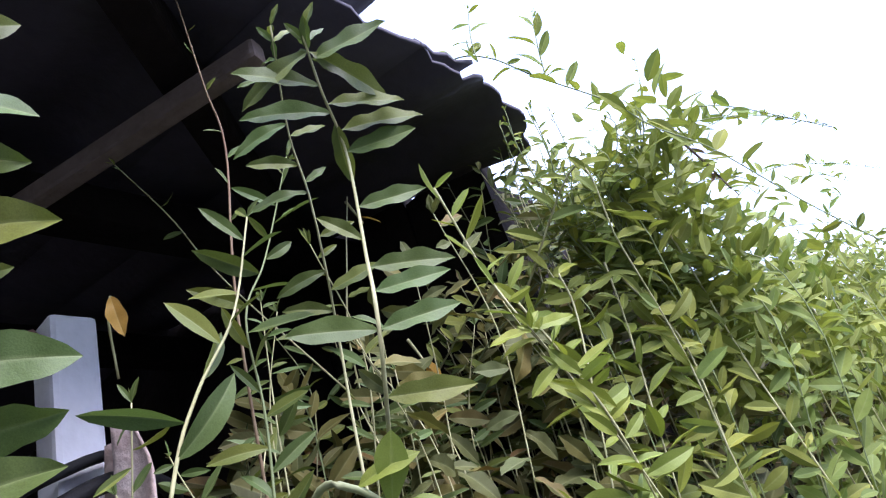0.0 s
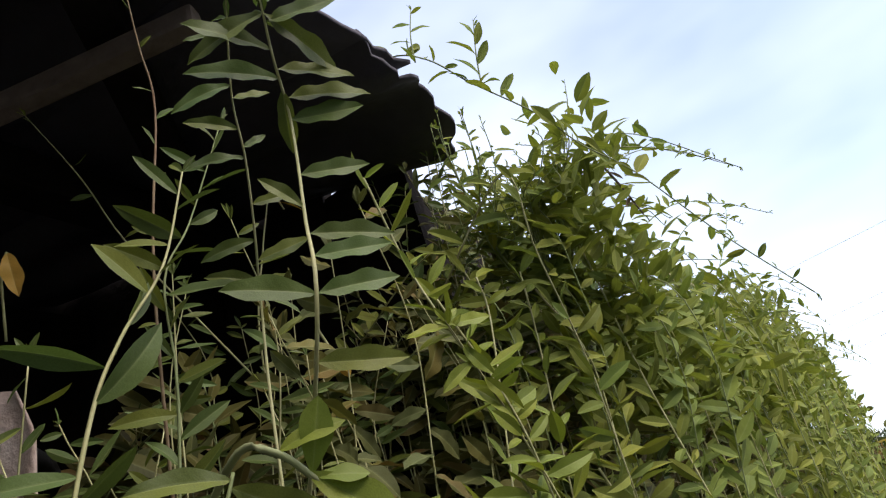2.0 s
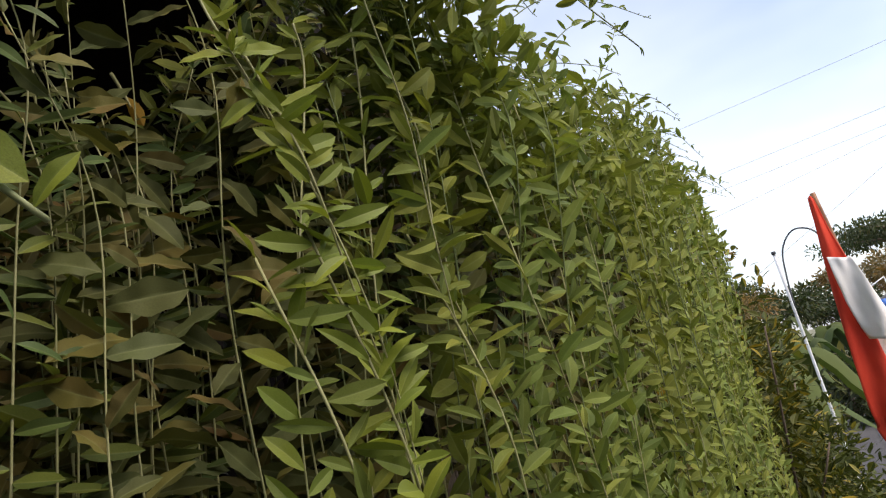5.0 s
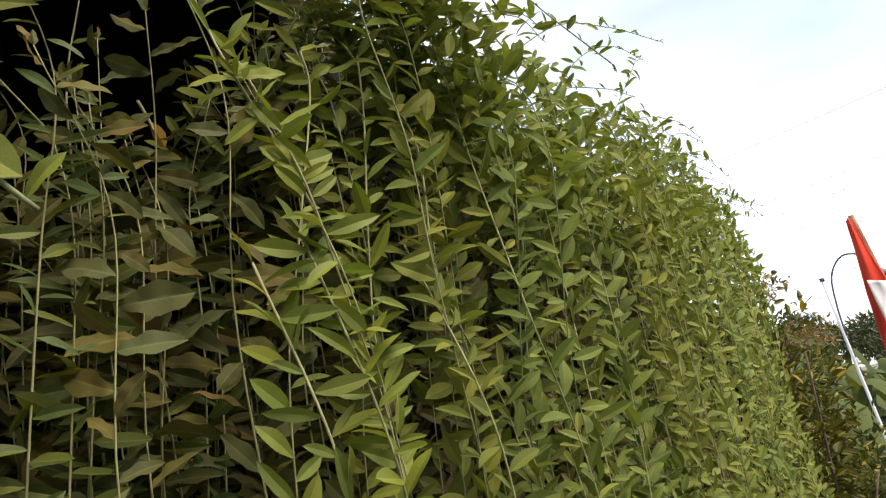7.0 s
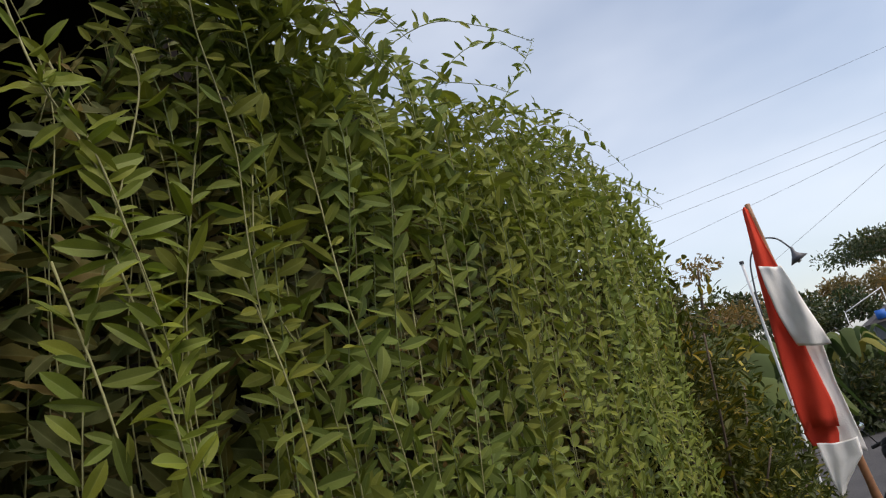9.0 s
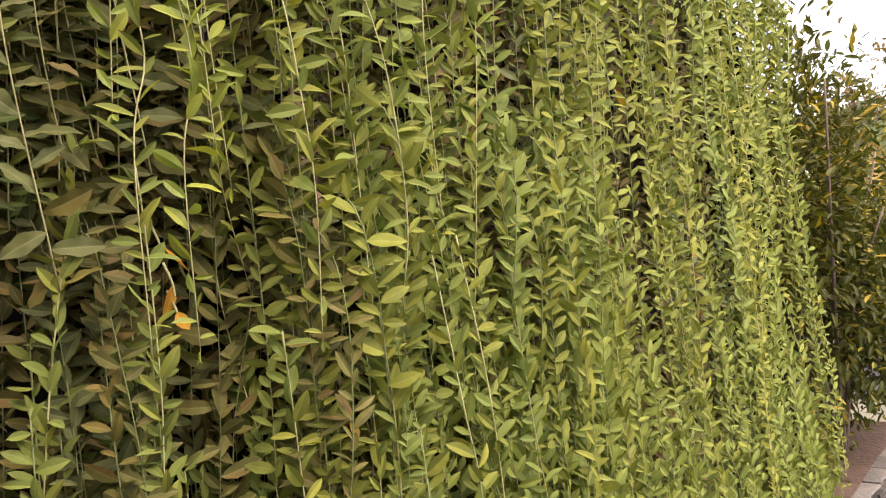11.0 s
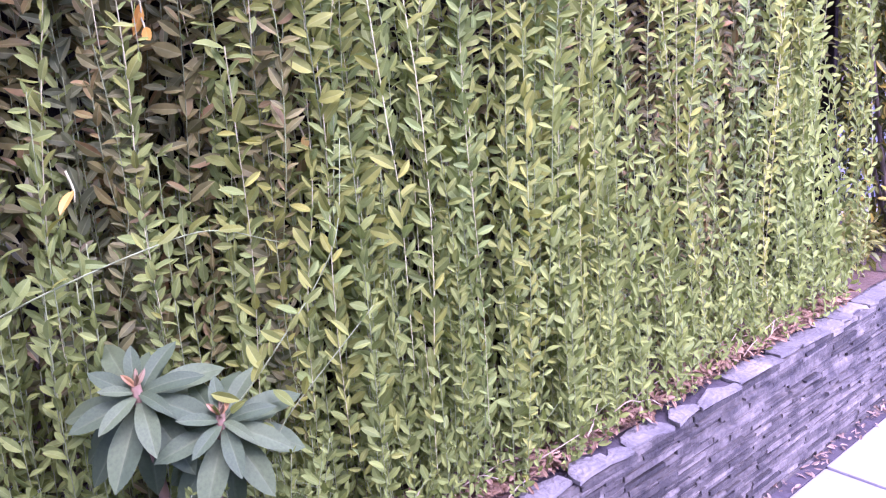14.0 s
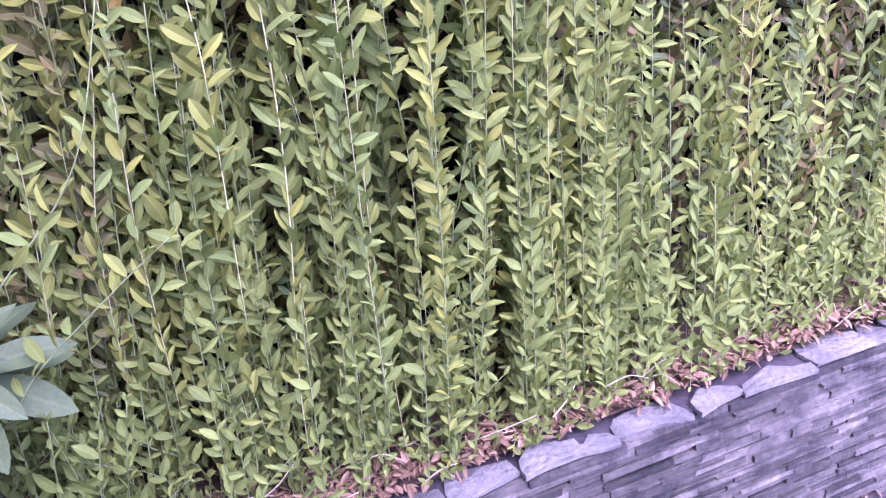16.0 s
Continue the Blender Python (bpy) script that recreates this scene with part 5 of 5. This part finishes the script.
for k, y in enumerate(np.sort(np.r_[CLUMPS, CLUMPS, CLUMPS])):
    y += rng.normal(0, 0.015)
    if not open_gap(y) and not (y < 0.1 and k % 5 == 1):
        strand(y, rng.uniform(-0.10, 0.01), rng.choice([0.5, 0.55, 0.9, 1.2, 1.5], p=[0.35, 0.2, 0.15, 0.15, 0.15]) + rng.uniform(0, 0.15), 0.039, mat=LEAF, stem=(STEM, GREEN_STEM, GREEN_STEM)[k % 3])
# the row behind takes darker leaves, its shade put into their colour
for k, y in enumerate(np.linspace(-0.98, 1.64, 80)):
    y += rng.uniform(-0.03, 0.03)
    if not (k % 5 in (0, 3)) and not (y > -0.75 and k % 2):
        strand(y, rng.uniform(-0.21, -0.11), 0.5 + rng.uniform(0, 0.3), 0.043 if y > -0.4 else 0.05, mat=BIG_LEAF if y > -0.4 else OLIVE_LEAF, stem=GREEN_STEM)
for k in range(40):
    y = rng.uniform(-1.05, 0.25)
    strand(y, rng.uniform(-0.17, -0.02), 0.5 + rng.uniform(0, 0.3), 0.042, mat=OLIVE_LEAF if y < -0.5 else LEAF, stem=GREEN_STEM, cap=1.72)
for k in range(12):
    strand(rng.uniform(1.3, 1.62), rng.uniform(-0.2, 0.0), 0.5 + rng.uniform(0, 0.4), 0.04, stem=GREEN_STEM)
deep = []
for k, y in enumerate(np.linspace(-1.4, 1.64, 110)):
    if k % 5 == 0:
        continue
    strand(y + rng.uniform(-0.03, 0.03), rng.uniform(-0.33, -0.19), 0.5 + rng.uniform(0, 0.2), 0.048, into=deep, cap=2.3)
joined(deep, "inner_vines", "dense vines behind the creeper's front, darkened in colour for shade", (-0.28, 0, 2.4), INNER_LEAF, GREEN_STEM)
# lower growth between the standing vines
deep = []
for k in range(430):
    y, depth = (rng.uniform(-1.4, 1.55) if k < 250 else rng.uniform(-1.0, 0.4)), rng.uniform(-0.3, -0.01)
    if open_gap(y) and rng.random() < 0.5:
        continue
    depth += front_of(y) * rng.uniform(0.5, 1.0)
    t = rng.uniform(0.7, 1.6)
    vine([(depth - 0.04, y + 0.03, t), (depth, y, t - 0.25), (depth + 0.01, y - 0.02, max(0.5, t - 0.6)), (depth + 0.02, y - 0.03, 0.5)], 0.016, 0.037, 0.0012, count=14, lift=(5, 65), into=deep)
# low tufts along the wall's edge
for k in range(300):
    y, depth = rng.uniform(-1.3, 1.6), rng.uniform(-0.3, -0.02)
    h = rng.uniform(0.06, 0.28)
    vine([(depth, y, 0.47), (depth + rng.normal(0, 0.02), y + rng.normal(0, 0.03), 0.47 + h * 0.5), (depth + rng.normal(0.02, 0.03), y + rng.normal(0, 0.05), 0.47 + h)], 0.016, 0.032, 0.0011, count=8, lift=(0, 60), spread=(10, 170), into=deep)
for k in range(26):
    y, depth, h = rng.uniform(-0.98, -0.62), rng.uniform(-0.04, 0.03), rng.uniform(0.14, 0.36)
    vine([(depth - 0.03, y, 0.48), (depth, y + rng.normal(0, 0.02), 0.48 + h * 0.5), (depth + 0.01, y + rng.normal(0, 0.04), 0.48 + h)], 0.016, 0.038, 0.0012, count=8, lift=(0, 60), spread=(20, 160), into=deep)
joined(deep, "low_vines", "tangled lower vines of the creeper above the planter soil", (-0.1, 0, 0.5), LEAF, GREEN_STEM)

inner = thing("inner_foliage", "dense leaves deep inside the creeper, darkened in colour for shade", "foliage", (-0.36, 0, 1.4), kind="stuff")
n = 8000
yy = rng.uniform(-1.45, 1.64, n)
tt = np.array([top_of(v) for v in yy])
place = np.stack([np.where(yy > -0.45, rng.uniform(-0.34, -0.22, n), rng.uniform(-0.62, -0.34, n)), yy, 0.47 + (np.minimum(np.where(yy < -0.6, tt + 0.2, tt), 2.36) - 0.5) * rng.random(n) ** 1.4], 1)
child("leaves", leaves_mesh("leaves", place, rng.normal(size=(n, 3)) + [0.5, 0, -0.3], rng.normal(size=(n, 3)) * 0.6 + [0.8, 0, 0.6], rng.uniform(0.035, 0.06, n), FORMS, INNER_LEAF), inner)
crownfol = thing("creeper_crown", "matted leafy crown of the creeper above its rail", "foliage", (-0.2, 0.4, 2.4), kind="stuff")
n = 4300
yy = rng.uniform(-0.46, 1.62, n)
tt = np.array([top_of(v) for v in yy])
near = rng.random(n) < 0.04
yy[near] = rng.normal(-0.47, 0.06, near.sum())
tt[near] = 2.62
lump = np.array([noise.noise((v * 3.0, 0.3, 0)) for v in yy])
place = np.stack([rng.uniform(-0.5, 0.05, n) * np.interp(yy, [-0.4, 0.1], [0.25, 1.0]) + np.where(near, 0.05, 0.0), yy, tt - 0.14 + rng.normal(0, 0.06, n) + 0.1 * lump], 1)
child("leaves", leaves_mesh("leaves", place, rng.normal(size=(n, 3)) + [0.4, 0, 0.2], rng.normal(size=(n, 3)) * 0.5 + [0.4, 0, 0.9], rng.uniform(0.03, 0.05, n), FORMS, LEAF), crownfol)

# the shrub past the creeper's end
shrub = thing("shrub", "dark leafy shrub with yellowing leaves beyond the creeper", "shrub", (0.0, 2.2, 0.45))
for k in range(9):
    a = 2 * math.pi * k / 9
    child("branch", tube_mesh("branch", [(-0.15, 2.15, 0.45), (-0.15 + 0.12 * math.cos(a), 2.15 + 0.25 * math.sin(a), 1.1), (-0.12 + 0.26 * math.cos(a), 2.15 + 0.55 * math.sin(a), 1.5 + 0.25 * (k % 3))], (0.012, 0.004), BARK, 6), shrub)
cloud_leaves("crown", (-0.22, 2.2, 1.5), (0.36, 0.6, 0.92), 7500, 0.052, BUSH_LEAF, shrub, FORMS)
cloud_leaves("crown", (0.03, 2.34, 1.1), (0.25, 0.5, 0.46), 2400, 0.05, BUSH_LEAF, shrub, FORMS)
cloud_leaves("crown", (-0.25, 2.95, 1.4), (0.42, 0.6, 0.9), 5000, 0.052, BUSH_LEAF, shrub, FORMS)
cloud_leaves("crown", (0.06, 3.15, 1.0), (0.24, 0.5, 0.62), 2600, 0.055, BUSH_LEAF, shrub, FORMS)
low = thing("low_weeds", "low yellow-green weeds at the planter's far end", "weeds", (-0.1, 1.7, 0.5), kind="stuff")
WEED = leaf_material("weed_leaf", (0.14, 0.14, 0.025), (0.28, 0.24, 0.04), (0.35, 0.24, 0.04))
cloud_leaves("leaves", (-0.19, 1.80, 0.60), (0.10, 0.18, 0.15), 600, 0.04, WEED, low)
cloud_leaves("leaves", (-0.24, 2.2, 0.58), (0.10, 0.25, 0.12), 420, 0.04, WEED, low)

# yellow and dry leaves caught in the vines
def leafy_twig(points, leaves, size, mat, label, name="dry_twig", stem=BARK, forms=NARROW):
    ob = thing(name, label, "twig", points[0])
    line = spline(points, 14)
    child("stem", mesh_of("stem", *tube(line, (0.0022, 0.0012), 5), stem, smooth=True), ob)
    shapes = leaf_meshes(mat, forms, "twig")
    for k in range(leaves):
        p = line[int((k + 0.5) / leaves * 14) % 14]
        way = (rng.normal(0.3, 0.6), rng.normal(0, 0.7), rng.normal(-0.7, 0.4))
        leaf_object(shapes[int(rng.integers(len(shapes)))], p, way, (rng.normal(0.6, 0.3), rng.normal(0, 0.5), rng.normal(0.5, 0.3)), size * rng.uniform(0.7, 1.2), ob)
    return ob


leafy_twig([(-0.14, -0.44, 1.95), (-0.13, -0.45, 1.85), (-0.12, -0.48, 1.75), (-0.12, -0.51, 1.64), (-0.12, -0.52, 1.56)], 34, 0.036, DRY_LEAF, "dead brown twig with shrivelled leaves hanging in the creeper")
leafy_twig([(-0.14, -0.49, 1.90), (-0.13, -0.51, 1.82), (-0.12, -0.52, 1.72)], 14, 0.036, DRY_LEAF, "dead brown twig with shrivelled leaves hanging in the creeper")
leafy_twig([(0.03, -0.43, 2.56), (0.04, -0.42, 2.52), (0.05, -0.41, 2.47)], 8, 0.022, DRY_LEAF, "small dead twig hanging in the spray")
for p in ((-0.24, -0.69, 1.63), (-0.22, -0.69, 1.57), (-0.22, -0.69, 1.53), (-0.30, -0.71, 2.36), (-0.30, -0.75, 2.57), (-0.2, -0.86, 1.28), (-0.17, -0.45, 1.31), (-0.18, -0.25, 1.58), (-0.1, 0.5, 1.9)):
    leafy_twig([(p[0] - 0.02, p[1], p[2] + 0.05), (p[0] - 0.01, p[1] + 0.004, p[2] + 0.02), p], 1, 0.05, YELLOW_LEAF, "single yellowed leaf on a thin stalk in the creeper", "yellow_leaf_sprig", STEM, FORMS)


big = thing("yellow_leaf_sprig", "large yellowed leaf hanging on a thin stalk by the post", "twig", (-0.4, -1.05, 2.47))
child("stem", tube_mesh("stem", [(-0.44, -1.03, 2.40), (-0.42, -1.045, 2.46), (-0.40, -1.05, 2.475)], 0.0015, STEM), big)
leaf_object(leaf_meshes(YELLOW_LEAF, OVAL, "yellow")[0], (-0.40, -1.05, 2.475), (0.1, 0.12, -1.0), (0.75, -0.6, 0.2), 0.046, big)

# ---- the thick-leaved plant at the wall ----
def rosette(parent, centre, axis, count, size):
    axis = Vector(axis).normalized()
    a_way = axis.cross(Vector((0, 0, 1))).normalized()
    b_way = axis.cross(a_way)
    shapes = leaf_meshes(GREY_LEAF, [leaf_form(0.33, 0.3, 0.22, 0.008, 1.15, 9), leaf_form(0.30, 0.42, 0.25, 0.012, 1.2, 9), leaf_form(0.35, 0.22, 0.2, 0.008, 1.15, 9)], "grey")
    for k in range(count):
        a, u = k * 2.39996, k / count
        d = a_way * math.cos(a) + b_way * math.sin(a) + axis * (0.75 - 1.15 * u) + Vector((0, 0, -0.30 * u))
        p = Vector(centre) - axis * (0.05 * u)
        leaf_object(shapes[k % 3], p, tuple(d), tuple(axis * 1.0 + d * 0.1), size * (0.45 + 0.6 * min(1, u * 1.7)) * rng.uniform(0.88, 1.1), parent)


BRACT = leaf_material("brown_bract", (0.15, 0.085, 0.03), (0.26, 0.16, 0.06), clear=0.1)
plant = thing("thick_leaved_plant", "plant with two rosettes of thick grey-green leaves and reddish stems", "plant", (-0.08, -0.82, 0.47))
for c, base in (((0.01, -0.76, 0.92), (-0.05, -0.80, 0.47)), ((-0.06, -0.86, 0.985), (-0.07, -0.83, 0.47))):
    child("stem", tube_mesh("stem", [base, ((base[0] + c[0]) / 2 - 0.02, (base[1] + c[1]) / 2, 0.7), (c[0], c[1], c[2] + 0.012)], (0.011, 0.008), RED_STEM, 8), plant, "reddish knobbly stem")
    rosette(plant, c, (0.62, -0.25, 0.75), 22, 0.142)
    shapes = leaf_meshes(BRACT, NARROW, "bract")
    for k in range(5):
        leaf_object(shapes[k % 4], (c[0], c[1], c[2] + 0.01), (math.cos(k * 1.3), math.sin(k * 1.3), 1.2), (1, 0, 0.3), 0.03, plant)

# ---- leaf litter along the planter's edge ----
litter = thing("leaf_litter", "brown fallen leaves on the planter soil", "leaf litter", (-0.1, 0, 0.5), kind="stuff")
n = 4200
place = np.stack([-0.02 - np.abs(rng.normal(0, 0.06, n)), rng.uniform(-1.2, 1.5, n), 0.476 + rng.uniform(0, 0.028, n)], 1)
child("leaves", leaves_mesh("leaves", place, np.stack([rng.normal(size=n), rng.normal(size=n), rng.normal(0, 0.25, n)], 1), np.stack([rng.normal(0, 0.4, n), rng.normal(0, 0.4, n), np.ones(n)], 1), rng.uniform(0.010, 0.036, n), NARROW + FORMS, DRY_LEAF), litter)
for k in range(22):
    y, a, reach = rng.uniform(-0.55, 1.1), rng.normal(0.2, 0.6), rng.uniform(0.03, 0.075)
    x, z = rng.uniform(-0.07, -0.01), rng.uniform(0.49, 0.56)
    stalk = thing("dry_stalk", "pale dry creeper stalk fallen on the leaf litter", "twig", (x, y, z), "fallen stalks")
    child("stem", tube_mesh("stem", [(x - reach * math.sin(a) * 0.5, y - reach * math.cos(a), z - 0.015), (x, y + 0.004, z), (x + reach * math.sin(a) * 0.5, y + reach * math.cos(a), z + rng.uniform(-0.02, 0.03))], (0.0016, 0.0009), STRAW, 5), stalk)
foot = thing("wall_foot_litter", "dry leaves and dirt along the foot of the wall", "leaf litter", (0.05, 0, 0.0), kind="stuff")
n = 420
place = np.stack([rng.uniform(0.03, 0.085, n), rng.uniform(-1.2, 2.6, n), 0.035 + rng.uniform(0, 0.015, n)], 1)
child("leaves", leaves_mesh("leaves", place, np.stack([rng.normal(size=n), rng.normal(size=n), rng.normal(0, 0.2, n)], 1), np.stack([rng.normal(0, 0.3, n), rng.normal(0, 0.3, n), np.ones(n)], 1), rng.uniform(0.02, 0.04, n), NARROW, DRY_LEAF), foot)

# ---- stones of the planter wall ----
def stone_mesh(seed):
    r = np.random.default_rng(seed)
    bm = bmesh.new()
    box(bm, (-0.5, -0.5, -0.5), (0.5, 0.5, 0.5))
    bmesh.ops.bevel(bm, geom=bm.edges[:], offset=0.014, segments=1, affect="EDGES")
    for v in bm.verts:
        v.co += Vector((r.normal(0, 0.018), r.normal(0, 0.002), r.normal(0, 0.04)))
    me = bpy.data.meshes.new("stone")
    bm.to_mesh(me)
    bm.free()
    return me


STONES = [stone_mesh(k) for k in range(8)]
for me in STONES:
    me.materials.append(STONE)


def cap_mesh(seed):
    """A thin flat stone with a straight outer edge at x = 0.5 and a ragged inner one."""
    r = np.random.default_rng(seed)
    bm = bmesh.new()
    ring = [(0.5 + r.normal(0, 0.02), -0.5 + r.uniform(0, 0.03)), (0.5 + r.normal(0, 0.035), r.uniform(-0.2, 0.2)), (0.5 + r.normal(0, 0.02), 0.5 - r.uniform(0, 0.03)), (r.uniform(-0.1, 0.3), 0.5 - r.uniform(0, 0.06)), (-0.5 + r.uniform(0, 0.5), 0.42 - r.uniform(0, 0.2)), (-0.5 + r.uniform(0, 0.15), r.uniform(-0.2, 0.2)), (-0.5 + r.uniform(0, 0.5), -0.42 + r.uniform(0, 0.2)), (r.uniform(-0.1, 0.3), -0.5 + r.uniform(0, 0.06))]
    top = bm.faces.new([bm.verts.new((x, y, 0.5 + r.normal(0, 0.06))) for x, y in ring])
    low = bmesh.ops.extrude_face_region(bm, geom=[top])
    for v in low["geom"]:
        if isinstance(v, bmesh.types.BMVert):
            v.co.z -= 1.0
            v.co.x += r.normal(0, 0.02)
    bmesh.ops.recalc_face_normals(bm, faces=bm.faces[:])
    bmesh.ops.bevel(bm, geom=[e for e in bm.edges if e.verts[0].co.z + e.verts[1].co.z > 0.6], offset=0.05, segments=1, affect="EDGES")
    me = bpy.data.meshes.new("cap_stone")
    bm.to_mesh(me)
    bm.free()
    me.materials.append(CAP_STONE)
    return me


CAPS = [cap_mesh(20 + k) for k in range(8)]
srng = np.random.default_rng(11)
far_verts, far_faces, far_base = [], [], 0
z = 0.0
while z < 0.44:
    h = srng.uniform(0.007, 0.018)
    y = -0.35 + srng.uniform(0, 0.1)
    while y < 2.75:
        w = srng.uniform(0.05, 0.24)
        d = 0.07 + srng.uniform(-0.008, 0.006)
        m = Matrix.Translation((-0.032 + d / 2, y + w / 2, z + h / 2)) @ Matrix.Rotation(srng.normal(0, 0.01), 4, "X") @ Matrix.Diagonal((d, w + 0.001, h + 0.001, 1))
        me = STONES[int(srng.integers(8))]
        if y < 0.7:
            child("stone", me, planter, m=m)
        else:
            far_verts += [tuple(m @ v.co) for v in me.vertices]
            far_faces += [tuple(i + far_base for i in p.vertices) for p in me.polygons]
            far_base += len(me.vertices)
        y += w
    z += h
tagged(child("far_stones", mesh_of("far_stones", far_verts, far_faces, STONE), planter), kind="stuff")
y = -1.3
while y < 2.7:
    w = srng.uniform(0.06, 0.2)
    d = srng.uniform(0.05, 0.12) if y < 1.25 else srng.uniform(0.16, 0.24)
    m = Matrix.Translation((0.040 - d / 2 - srng.uniform(0, 0.018), y + w / 2, 0.453 + srng.uniform(-0.003, 0.005))) @ Matrix.Rotation(srng.normal(0, 0.08), 4, "Z") @ Matrix.Rotation(srng.normal(0, 0.02), 4, "Y") @ Matrix.Diagonal((d, w + 0.004, srng.uniform(0.008, 0.014), 1))
    child("cap_stone", CAPS[int(srng.integers(8))], planter, m=m)
    y += w
